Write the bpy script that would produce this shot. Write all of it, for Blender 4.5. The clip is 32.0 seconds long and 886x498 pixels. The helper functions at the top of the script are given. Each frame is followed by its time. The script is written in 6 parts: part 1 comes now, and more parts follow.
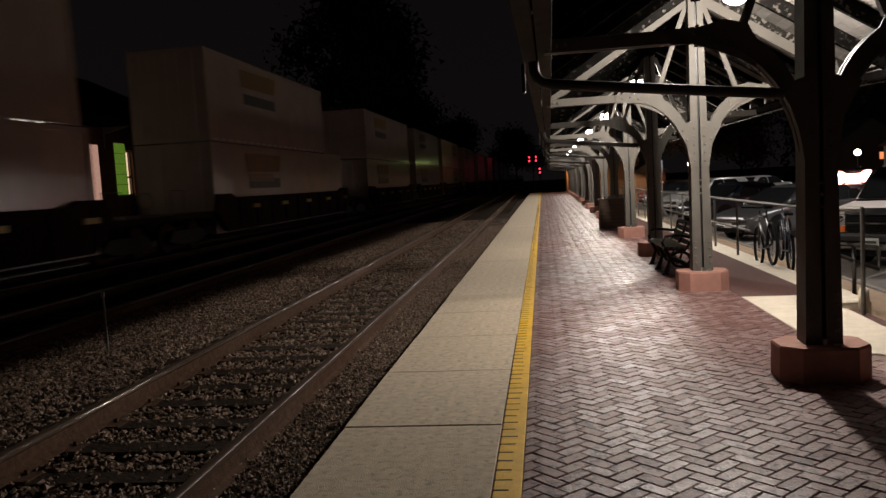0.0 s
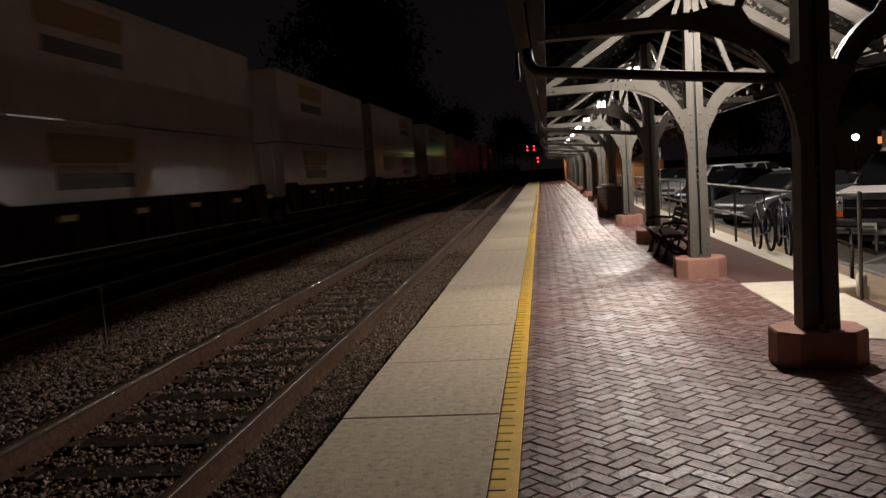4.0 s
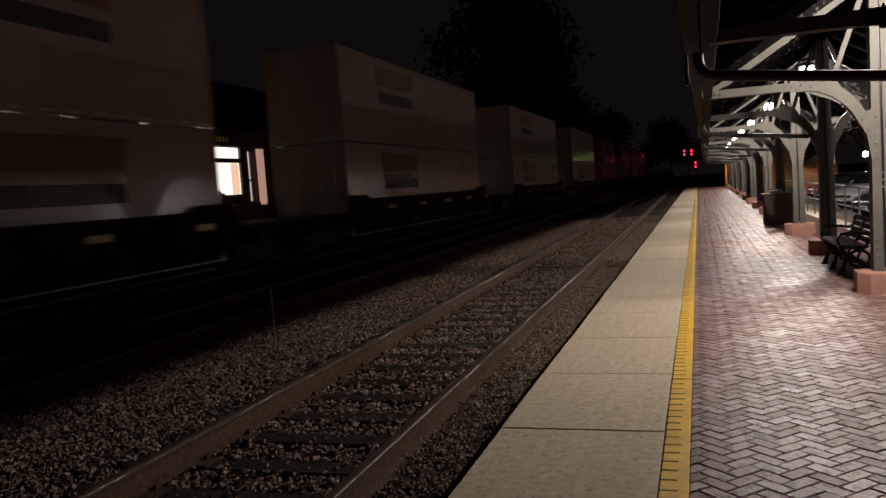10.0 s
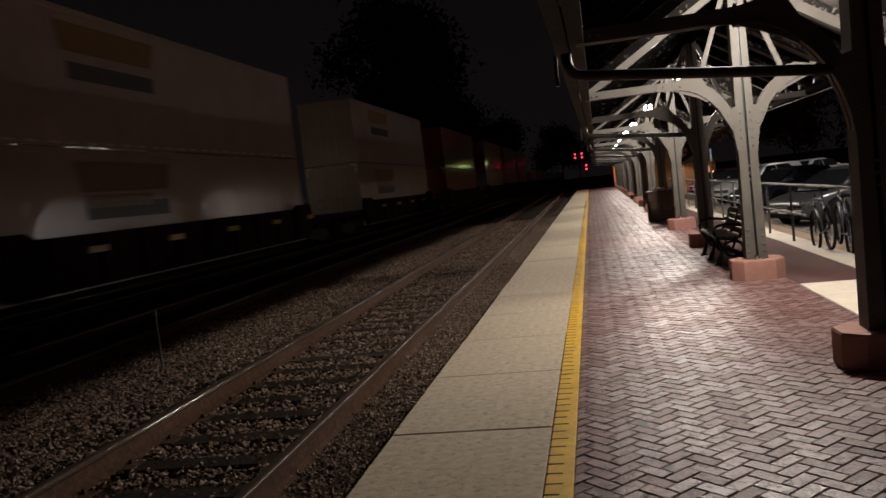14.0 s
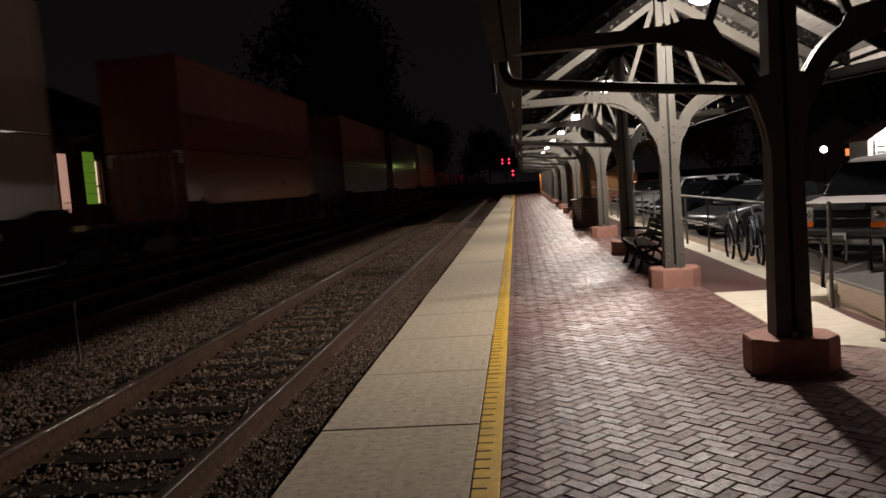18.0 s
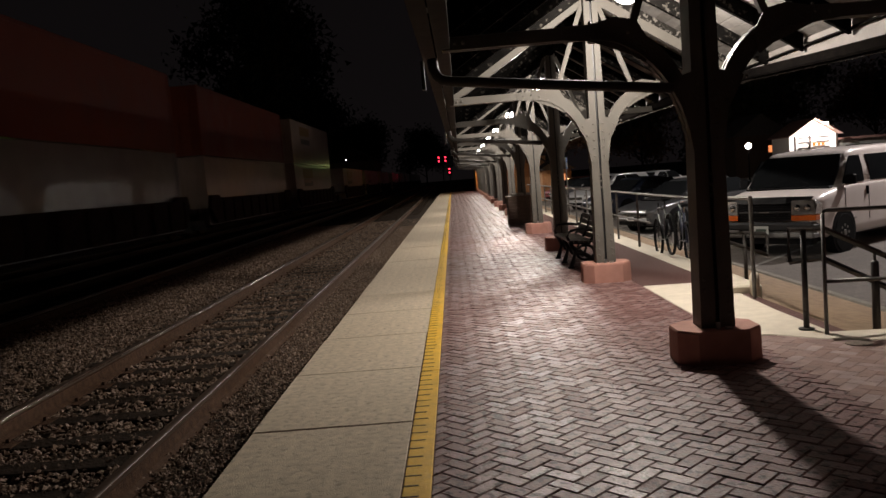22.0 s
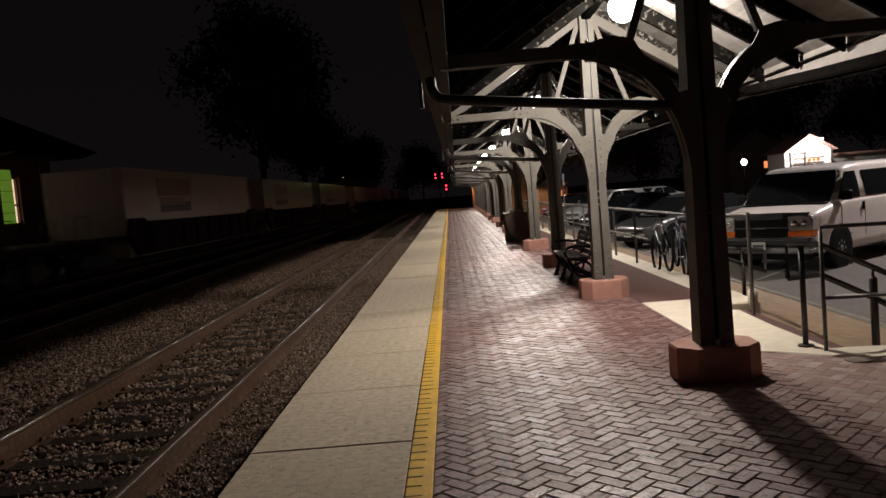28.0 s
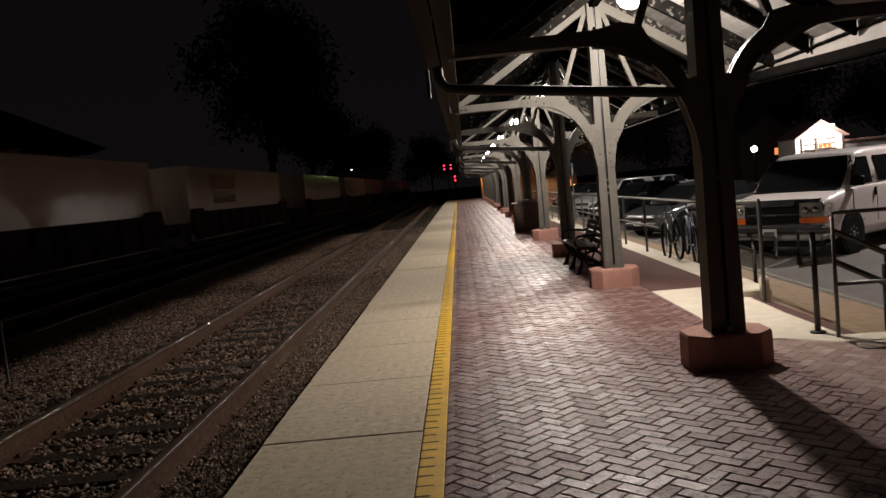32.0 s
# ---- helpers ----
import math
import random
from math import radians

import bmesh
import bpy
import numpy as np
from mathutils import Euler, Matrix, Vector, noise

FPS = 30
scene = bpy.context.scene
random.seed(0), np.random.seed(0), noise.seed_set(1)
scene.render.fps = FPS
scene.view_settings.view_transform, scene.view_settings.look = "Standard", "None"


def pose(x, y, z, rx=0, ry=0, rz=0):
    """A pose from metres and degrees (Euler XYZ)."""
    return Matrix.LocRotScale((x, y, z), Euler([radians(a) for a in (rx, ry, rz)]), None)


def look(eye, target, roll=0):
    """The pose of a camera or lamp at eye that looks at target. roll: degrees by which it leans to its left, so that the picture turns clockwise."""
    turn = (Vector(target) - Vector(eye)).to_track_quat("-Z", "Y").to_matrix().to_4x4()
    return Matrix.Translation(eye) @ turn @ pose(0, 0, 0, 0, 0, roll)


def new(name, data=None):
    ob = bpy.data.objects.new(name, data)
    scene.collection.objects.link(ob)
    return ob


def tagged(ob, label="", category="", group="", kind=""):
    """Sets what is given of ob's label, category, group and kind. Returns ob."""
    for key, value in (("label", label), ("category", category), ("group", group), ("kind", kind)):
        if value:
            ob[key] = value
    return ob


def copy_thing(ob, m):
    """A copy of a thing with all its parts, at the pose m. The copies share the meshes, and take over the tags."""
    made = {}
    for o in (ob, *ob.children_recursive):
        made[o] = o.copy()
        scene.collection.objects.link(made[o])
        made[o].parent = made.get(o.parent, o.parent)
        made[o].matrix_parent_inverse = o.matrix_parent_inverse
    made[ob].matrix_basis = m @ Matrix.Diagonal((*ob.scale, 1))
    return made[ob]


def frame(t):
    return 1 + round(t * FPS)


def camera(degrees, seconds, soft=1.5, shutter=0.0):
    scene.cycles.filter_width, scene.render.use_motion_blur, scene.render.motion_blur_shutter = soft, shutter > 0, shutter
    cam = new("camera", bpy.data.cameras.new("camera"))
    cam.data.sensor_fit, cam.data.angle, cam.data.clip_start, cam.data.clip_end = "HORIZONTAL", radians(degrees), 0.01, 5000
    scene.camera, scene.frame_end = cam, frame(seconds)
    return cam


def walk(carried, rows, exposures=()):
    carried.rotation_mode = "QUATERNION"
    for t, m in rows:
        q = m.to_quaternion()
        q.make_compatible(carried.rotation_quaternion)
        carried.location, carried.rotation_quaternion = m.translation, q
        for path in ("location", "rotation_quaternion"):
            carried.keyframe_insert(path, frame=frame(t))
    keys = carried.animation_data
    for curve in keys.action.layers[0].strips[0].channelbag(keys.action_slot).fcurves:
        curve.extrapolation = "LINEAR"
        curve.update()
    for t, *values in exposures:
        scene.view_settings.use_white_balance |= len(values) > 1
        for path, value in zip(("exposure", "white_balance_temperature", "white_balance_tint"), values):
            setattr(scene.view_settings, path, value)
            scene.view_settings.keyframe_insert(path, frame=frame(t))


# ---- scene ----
cam = camera(58.6, 32.0, shutter=0.95)
PATH = [
    (0, (-0.028, -0.017, 1.502), (-0.285, 1.959, 1.337), -3.3),
    (0.5, (-0.029, -0.007, 1.499), (-0.287, 1.97, 1.336), -3.0),
    (1, (-0.026, -0.011, 1.499), (-0.286, 1.965, 1.338), -2.8),
    (1.5, (-0.025, 0.003, 1.495), (-0.28, 1.98, 1.331), -3.1),
    (2, (-0.03, 0.0, 1.494), (-0.283, 1.976, 1.322), -2.8),
    (2.5, (-0.022, -0.009, 1.499), (-0.266, 1.968, 1.322), -3.1),
    (4.5, (-0.005, 0.005, 1.491), (-0.266, 1.979, 1.3), -4.3),
    (5, (-0.009, 0.008, 1.487), (-0.266, 1.981, 1.293), -4.5),
    (5.5, (-0.009, 0.01, 1.486), (-0.256, 1.984, 1.282), -4.6),
    (6, (-0.012, 0.003, 1.482), (-0.267, 1.976, 1.274), -4.4),
    (6.5, (-0.062, 0.0, 1.498), (-0.412, 1.959, 1.305), -4.0),
    (7, (-0.113, -0.018, 1.517), (-0.644, 1.904, 1.37), -3.7),
    (7.5, (-0.119, -0.001, 1.52), (-0.711, 1.905, 1.385), -4.0),
    (8, (-0.122, 0.009, 1.516), (-0.705, 1.917, 1.378), -4.4),
    (8.5, (-0.112, -0.009, 1.522), (-0.697, 1.899, 1.388), -4.5),
    (9, (-0.101, -0.014, 1.525), (-0.702, 1.889, 1.39), -4.6),
    (9.5, (-0.094, -0.013, 1.523), (-0.71, 1.885, 1.384), -4.3),
    (10, (-0.084, 0.002, 1.521), (-0.706, 1.897, 1.374), -4.2),
    (10.5, (-0.081, 0.001, 1.525), (-0.689, 1.901, 1.381), -4.4),
    (11, (-0.073, -0.022, 1.535), (-0.653, 1.887, 1.403), -5.1),
    (11.5, (-0.078, -0.033, 1.536), (-0.607, 1.892, 1.406), -5.0),
    (12, (-0.071, -0.07, 1.523), (-0.584, 1.859, 1.404), -5.2),
    (12.5, (-0.054, -0.132, 1.518), (-0.559, 1.798, 1.382), -7.0),
    (13, (-0.03, -0.118, 1.485), (-0.459, 1.826, 1.295), -7.0),
    (13.5, (0.007, -0.022, 1.476), (-0.391, 1.931, 1.317), -7.4),
    (14, (0.026, 0.075, 1.48), (-0.355, 2.033, 1.335), -6.6),
    (14.5, (0.029, 0.028, 1.483), (-0.305, 1.994, 1.327), -5.9),
    (15, (0.018, 0.012, 1.477), (-0.261, 1.985, 1.307), -5.4),
    (15.5, (0.005, 0.028, 1.475), (-0.21, 2.011, 1.33), -4.8),
    (17.5, (-0.021, -0.001, 1.476), (-0.236, 1.98, 1.305), -3.7),
    (18, (-0.021, -0.026, 1.484), (-0.215, 1.958, 1.324), -4.3),
    (18.5, (-0.009, -0.049, 1.489), (-0.166, 1.94, 1.349), -4.5),
    (19, (0.003, -0.038, 1.485), (-0.118, 1.955, 1.363), -4.6),
    (19.5, (0.013, -0.042, 1.486), (-0.081, 1.953, 1.377), -4.7),
    (20, (0.017, -0.005, 1.482), (-0.05, 1.991, 1.368), -5.0),
    (20.5, (0.025, -0.002, 1.48), (-0.021, 1.993, 1.349), -5.0),
    (21, (0.014, 0.009, 1.473), (-0.024, 2.003, 1.322), -4.7),
    (21.5, (0.022, 0.0, 1.476), (-0.015, 1.993, 1.308), -5.0),
    (22, (0.023, -0.012, 1.474), (-0.015, 1.98, 1.297), -4.7),
    (22.5, (0.015, 0.008, 1.467), (-0.007, 1.999, 1.282), -4.5),
    (23, (0.018, -0.005, 1.479), (0.027, 1.986, 1.297), -4.5),
    (23.5, (0.024, 0.011, 1.473), (0.049, 2.003, 1.294), -4.5),
    (24, (0.029, -0.001, 1.474), (0.056, 1.99, 1.291), -4.6),
    (24.5, (0.027, 0.001, 1.478), (0.061, 1.992, 1.297), -4.7),
    (25, (0.027, -0.003, 1.478), (0.063, 1.99, 1.306), -4.9),
    (25.5, (0.021, 0.004, 1.478), (0.055, 1.997, 1.316), -5.0),
    (26, (0.01, -0.003, 1.481), (0.034, 1.991, 1.329), -5.0),
    (26.5, (0.006, -0.001, 1.485), (0.007, 1.993, 1.335), -4.8),
    (28.5, (0.013, -0.007, 1.484), (-0.015, 1.988, 1.35), -4.9),
    (29, (0.011, -0.009, 1.482), (-0.017, 1.986, 1.347), -4.9),
    (29.5, (0.005, -0.011, 1.482), (-0.023, 1.984, 1.354), -4.9),
    (30, (0.013, -0.009, 1.485), (-0.017, 1.986, 1.357), -5.0),
    (30.5, (0.017, -0.008, 1.481), (-0.017, 1.987, 1.347), -5.2),
    (31, (0.016, -0.007, 1.481), (-0.024, 1.988, 1.338), -5.5),
    (31.5, (0.015, -0.004, 1.48), (-0.031, 1.99, 1.328), -5.6),
    (32, (0.015, 0.002, 1.477), (-0.038, 1.995, 1.321), -5.6),
]
walk(cam, [(t, look(eye, target, roll)) for t, eye, target, roll in PATH], [(0.0, 0.17), (32.0, 0.17)])


# ---------------------------------------------------------------- light
def make_world():
    w = bpy.data.worlds.new("night_sky")
    w.use_nodes = True
    nt = w.node_tree
    bg = nt.nodes["Background"]
    tc = nt.nodes.new("ShaderNodeTexCoord")
    sep = nt.nodes.new("ShaderNodeSeparateXYZ")
    ramp = nt.nodes.new("ShaderNodeValToRGB")
    nt.links.new(tc.outputs["Generated"], sep.inputs[0])
    nt.links.new(sep.outputs["Z"], ramp.inputs[0])
    ramp.color_ramp.elements[0].position = 0.0
    ramp.color_ramp.elements[0].color = (0.0058, 0.0046, 0.0048, 1)
    ramp.color_ramp.elements[1].position = 0.6
    ramp.color_ramp.elements[1].color = (0.0030, 0.0025, 0.0028, 1)
    nt.links.new(ramp.outputs[0], bg.inputs[0])
    bg.inputs[1].default_value = SKY
    scene.world = w


def bulb(name, x, y, z, watts, colour, radius):
    d = bpy.data.lights.new(name, "POINT")
    d.energy, d.color, d.shadow_soft_size = watts, colour, radius
    ob = new(name, d)
    ob.matrix_world = pose(x, y, z)
    return ob


def down_light(name, x, y, z, watts, colour, cone):
    d = bpy.data.lights.new(name, "SPOT")
    d.energy, d.color, d.shadow_soft_size, d.spot_size, d.spot_blend = watts, colour, 0.2, radians(cone), 0.25
    ob = new(name, d)
    ob.matrix_world = pose(x, y, z)
    return ob


SKY = 0.7
make_world()
# shielded street lights of the car park, and an unseen lamp added to light the train
down_light("lot_light", 13.5, 17.5, 7.5, 4300, (1.0, 0.92, 0.88), 122)
down_light("lot_light", 14.0, 40.0, 7.5, 1800, (1.0, 0.90, 0.84), 118)
bulb("train_fill", 33.0, 9.0, 9.6, 640, (1.0, 0.38, 0.22), 0.4)
# greenish lamp beside the far tracks
bulb("yard_light", -6.5, 88.0, 4.0, 8, (0.72, 0.95, 0.30), 0.2)
# lamp over the door of the end building and by the low house
bulb("depot_wall_light", -16.55, 17.75, 4.2, 5.0, (1.0, 0.72, 0.25), 0.05)
bulb("door_light", 2.6, 76.0, 2.4, 150, (1.0, 0.55, 0.22), 0.1)
bulb("shed_flood", 27.3, 59.0, 2.7, 700, (1.0, 0.93, 0.88), 0.15)
bulb("porch_light", 7.0, 51.0, 1.9, 9, (1.0, 0.55, 0.25), 0.1)

# ---------------------------------------------------------------- materials
MATS = {}


def mat(name, c1, c2=None, rough=0.7, metal=0.0, scale=8.0, detail=6.0, bump=0.0, bscale=40.0, rvar=0.0, rand=0.0,
        island=False, stain=0.0, stain_scale=1.2, stain_colour=(0.03, 0.025, 0.02), emit=None, power=0.0, coat=0.0, spec=0.5, rrand=0.0, stain_edge=(0.45, 0.75), coat_rough=0.05):
    """Painted, worn or mineral surface: two scales of noise in the colour, fine relief, uneven gloss."""
    if name in MATS:
        return MATS[name]
    m = bpy.data.materials.new(name)
    m.use_nodes = True
    nt = m.node_tree
    p = nt.nodes["Principled BSDF"]
    p.inputs["Roughness"].default_value = rough
    p.inputs["Metallic"].default_value = metal
    p.inputs["Specular IOR Level"].default_value = spec
    p.inputs["Coat Weight"].default_value = coat
    p.inputs["Coat Roughness"].default_value = coat_rough
    c2 = c2 or tuple(0.72 * c for c in c1)
    tc = nt.nodes.new("ShaderNodeTexCoord")
    src = tc.outputs["Object"]
    if rand and not island:
        oi = nt.nodes.new("ShaderNodeObjectInfo")
        sc = nt.nodes.new("ShaderNodeMath")
        sc.operation = "MULTIPLY"
        sc.inputs[1].default_value = 60.0
        nt.links.new(oi.outputs["Random"], sc.inputs[0])
        va = nt.nodes.new("ShaderNodeVectorMath")
        nt.links.new(src, va.inputs[0])
        nt.links.new(sc.outputs[0], va.inputs[1])
        src = va.outputs[0]
    n1 = nt.nodes.new("ShaderNodeTexNoise")
    n1.inputs["Scale"].default_value, n1.inputs["Detail"].default_value = scale, detail
    nt.links.new(src, n1.inputs["Vector"])
    r1 = nt.nodes.new("ShaderNodeValToRGB")
    r1.color_ramp.elements[0].position, r1.color_ramp.elements[1].position = 0.32, 0.68
    r1.color_ramp.elements[0].color, r1.color_ramp.elements[1].color = (*c2, 1), (*c1, 1)
    nt.links.new(n1.outputs["Fac"], r1.inputs[0])
    col = r1.outputs[0]
    if rand:
        if island:
            g = nt.nodes.new("ShaderNodeNewGeometry")
            rnd = g.outputs["Random Per Island"]
        else:
            g = nt.nodes.new("ShaderNodeObjectInfo")
            rnd = g.outputs["Random"]
        mr = nt.nodes.new("ShaderNodeMapRange")
        mr.inputs["To Min"].default_value, mr.inputs["To Max"].default_value = 1 - rand, 1 + rand
        nt.links.new(rnd, mr.inputs["Value"])
        hs = nt.nodes.new("ShaderNodeHueSaturation")
        nt.links.new(mr.outputs[0], hs.inputs["Value"])
        mh = nt.nodes.new("ShaderNodeMapRange")
        mh.inputs["To Min"].default_value, mh.inputs["To Max"].default_value = 1.15, 0.75
        nt.links.new(rnd, mh.inputs["Value"])
        nt.links.new(mh.outputs[0], hs.inputs["Saturation"])
        nt.links.new(col, hs.inputs["Color"])
        col = hs.outputs[0]
    if stain:
        n3 = nt.nodes.new("ShaderNodeTexNoise")
        n3.inputs["Scale"].default_value, n3.inputs["Detail"].default_value = stain_scale, 8.0
        nt.links.new(src, n3.inputs["Vector"])
        r3 = nt.nodes.new("ShaderNodeValToRGB")
        r3.color_ramp.elements[0].position, r3.color_ramp.elements[1].position = stain_edge
        r3.color_ramp.elements[0].color, r3.color_ramp.elements[1].color = (0, 0, 0, 1), (stain, stain, stain, 1)
        nt.links.new(n3.outputs["Fac"], r3.inputs[0])
        mx = nt.nodes.new("ShaderNodeMix")
        mx.data_type = "RGBA"
        nt.links.new(r3.outputs[0], mx.inputs[0])
        nt.links.new(col, mx.inputs[6])
        mx.inputs[7].default_value = (*stain_colour, 1)
        col = mx.outputs[2]
    nt.links.new(col, p.inputs["Base Color"])
    if rvar:
        mr = nt.nodes.new("ShaderNodeMapRange")
        mr.inputs["From Min"].default_value, mr.inputs["From Max"].default_value = 0.3, 0.7
        mr.inputs["To Min"].default_value, mr.inputs["To Max"].default_value = max(0.03, rough - rvar), min(1, rough + rvar)
        nt.links.new(n1.outputs["Fac"], mr.inputs["Value"])
        rough_out = mr.outputs[0]
        if rrand:
            mq = nt.nodes.new("ShaderNodeMapRange")
            mq.inputs["To Min"].default_value, mq.inputs["To Max"].default_value = rrand, -rrand
            nt.links.new(rnd, mq.inputs["Value"])
            add = nt.nodes.new("ShaderNodeMath")
            add.operation, add.use_clamp = "ADD", True
            nt.links.new(rough_out, add.inputs[0])
            nt.links.new(mq.outputs[0], add.inputs[1])
            rough_out = add.outputs[0]
        nt.links.new(rough_out, p.inputs["Roughness"])
    if bump:
        n2 = nt.nodes.new("ShaderNodeTexNoise")
        n2.inputs["Scale"].default_value, n2.inputs["Detail"].default_value = bscale, 4.0
        nt.links.new(src, n2.inputs["Vector"])
        b = nt.nodes.new("ShaderNodeBump")
        b.inputs["Strength"].default_value, b.inputs["Distance"].default_value = bump, 0.02
        nt.links.new(n2.outputs["Fac"], b.inputs["Height"])
        nt.links.new(b.outputs[0], p.inputs["Normal"])
    if emit:
        p.inputs["Emission Color"].default_value = (*emit, 1)
        p.inputs["Emission Strength"].default_value = power
    MATS[name] = m
    return m


def glow(name, colour, power):
    return mat(name, (0.8, 0.8, 0.8), rough=0.4, emit=colour, power=power)


concrete = mat("aged_concrete", (0.66, 0.56, 0.42), (0.49, 0.415, 0.31), rough=0.85, scale=16, detail=12, bump=0.4, bscale=130, stain=0.5, stain_scale=22, stain_edge=(0.55, 0.68), stain_colour=(0.17, 0.145, 0.11))
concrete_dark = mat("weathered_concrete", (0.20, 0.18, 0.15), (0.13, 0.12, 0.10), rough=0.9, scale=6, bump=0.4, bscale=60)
pad_concrete = mat("pale_concrete", (0.64, 0.585, 0.48), (0.55, 0.50, 0.41), rough=0.85, scale=9, bump=0.25, bscale=110, stain=0.2, stain_colour=(0.3, 0.26, 0.2))
yellow_paint = mat("yellow_edge_paint", (0.84, 0.52, 0.035), (0.70, 0.41, 0.028), rough=0.6, scale=18, bump=0.2, bscale=70, stain=0.3, stain_scale=4, stain_colour=(0.2, 0.13, 0.04))
groove = mat("dark_groove", (0.05, 0.035, 0.02), rough=0.9)
brick_mat = mat("paver_brick", (0.27, 0.152, 0.142), (0.148, 0.077, 0.071), rough=0.46, scale=24, detail=9, bump=0.3, bscale=60, rvar=0.12, rrand=0.08, spec=0.34, rand=0.28, stain=0.92, stain_scale=19.0, stain_edge=(0.55, 0.60), stain_colour=(0.06, 0.029, 0.026))
brick_far = mat("paver_brick_far", (0.27, 0.152, 0.142), (0.148, 0.077, 0.071), rough=0.46, scale=24, detail=9, bump=0.3, bscale=60, rvar=0.12, rrand=0.08, spec=0.34, rand=0.28, island=True, stain=0.92, stain_scale=19.0, stain_edge=(0.55, 0.60), stain_colour=(0.06, 0.029, 0.026))
brick_dusty = mat("dusty_worn_pavers", (0.36, 0.245, 0.215), (0.24, 0.155, 0.14), rough=0.6, scale=9, detail=9, bump=0.3, bscale=60, rvar=0.1, rrand=0.1, spec=0.4, rand=0.22, island=True, stain=0.5, stain_scale=5.0, stain_colour=(0.11, 0.068, 0.06))
joint_sand = mat("joint_sand", (0.12, 0.058, 0.05), (0.065, 0.031, 0.027), rough=0.95, scale=50, bump=0.5, bscale=120)
asphalt = mat("asphalt", (0.125, 0.105, 0.092), (0.075, 0.064, 0.057), rough=0.85, scale=14, detail=9, bump=0.6, bscale=110, stain=0.75, stain_scale=0.55, stain_colour=(0.055, 0.046, 0.041))
walk_asphalt = mat("walkway_asphalt", (0.25, 0.20, 0.165), (0.185, 0.148, 0.122), rough=0.8, scale=20, bump=0.4, bscale=120, stain=0.3, stain_colour=(0.06, 0.05, 0.045))
tan_dirt = mat("bare_tan_ground", (0.33, 0.235, 0.155), (0.24, 0.165, 0.105), rough=0.95, scale=10, bump=0.6, bscale=60, stain=0.55, stain_scale=1.6, stain_colour=(0.13, 0.1, 0.07))
soil = mat("dark_ground", (0.05, 0.045, 0.038), (0.03, 0.028, 0.022), spec=0.05, rough=0.95, scale=4, bump=0.5, bscale=20)
ballast_base = mat("ballast_fines", (0.06, 0.044, 0.033), (0.035, 0.026, 0.02), spec=0.05, rough=0.95, scale=26, bump=1.0, bscale=30)
stone = mat("ballast_stone", (0.30, 0.205, 0.145), (0.13, 0.085, 0.058), rough=0.9, scale=14, bump=0.4, bscale=60, rand=0.5, island=True)
tie_wood = mat("creosoted_timber", (0.04, 0.026, 0.017), (0.02, 0.0135, 0.009), spec=0.15, rough=0.85, scale=9, bump=0.7, bscale=35, rand=0.25)
rail_rust = mat("rusty_rail_web", (0.10, 0.056, 0.034), (0.055, 0.030, 0.019), rough=0.85, metal=0.0, spec=0.15, scale=20, bump=0.3, bscale=60)
rail_top = mat("worn_rail_head", (0.09, 0.062, 0.045), (0.06, 0.042, 0.031), rough=0.40, metal=0.3, spec=0.5, scale=30)
rail_bright = mat("polished_gauge_corner", (0.3, 0.27, 0.245), (0.22, 0.2, 0.18), rough=0.2, metal=1.0, scale=30)
rail_dull = mat("rusty_rail_head", (0.10, 0.068, 0.049), (0.068, 0.047, 0.034), rough=0.42, metal=0.3, spec=0.5, scale=24)
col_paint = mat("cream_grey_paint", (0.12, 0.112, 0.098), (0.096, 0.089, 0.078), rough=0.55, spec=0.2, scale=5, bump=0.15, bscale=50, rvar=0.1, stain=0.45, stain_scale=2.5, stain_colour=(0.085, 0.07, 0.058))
base_paint = mat("salmon_painted_concrete", (0.44, 0.225, 0.175), (0.36, 0.18, 0.14), rough=0.8, scale=8, bump=0.08, bscale=90, stain=0.4, stain_scale=3, stain_colour=(0.23, 0.13, 0.11))
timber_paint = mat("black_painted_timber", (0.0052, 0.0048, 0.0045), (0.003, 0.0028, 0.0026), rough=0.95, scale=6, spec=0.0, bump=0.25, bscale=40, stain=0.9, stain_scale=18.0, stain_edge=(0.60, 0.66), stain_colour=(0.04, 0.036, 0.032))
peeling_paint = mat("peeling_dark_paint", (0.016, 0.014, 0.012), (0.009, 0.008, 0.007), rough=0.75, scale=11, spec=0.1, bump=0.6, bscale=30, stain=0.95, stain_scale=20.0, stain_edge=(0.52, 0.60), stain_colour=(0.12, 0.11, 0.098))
deck_paint = mat("grey_roof_boards", (0.19, 0.178, 0.165), (0.14, 0.131, 0.122), rough=0.75, scale=7, bump=0.3, bscale=40, rand=0.15, island=True, spec=0.2)
pipe_paint = mat("grey_brown_pipe_paint", (0.045, 0.04, 0.035), (0.032, 0.028, 0.025), spec=0.3, rough=0.6, scale=9)
shingle = mat("roof_shingle", (0.05, 0.048, 0.045), (0.03, 0.03, 0.03), rough=0.9, scale=10, bump=0.5)
beam_paint = mat("brown_grey_beam_paint", (0.05, 0.042, 0.037), (0.035, 0.03, 0.026), rough=0.9, scale=6, bump=0.1, stain=0.3, stain_colour=(0.03, 0.024, 0.02), spec=0.1)
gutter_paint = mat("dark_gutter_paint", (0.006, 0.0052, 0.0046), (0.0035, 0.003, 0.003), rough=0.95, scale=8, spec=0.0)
bead_paint = mat("glossy_gutter_bead", (0.01, 0.009, 0.008), rough=0.3, spec=0.5)
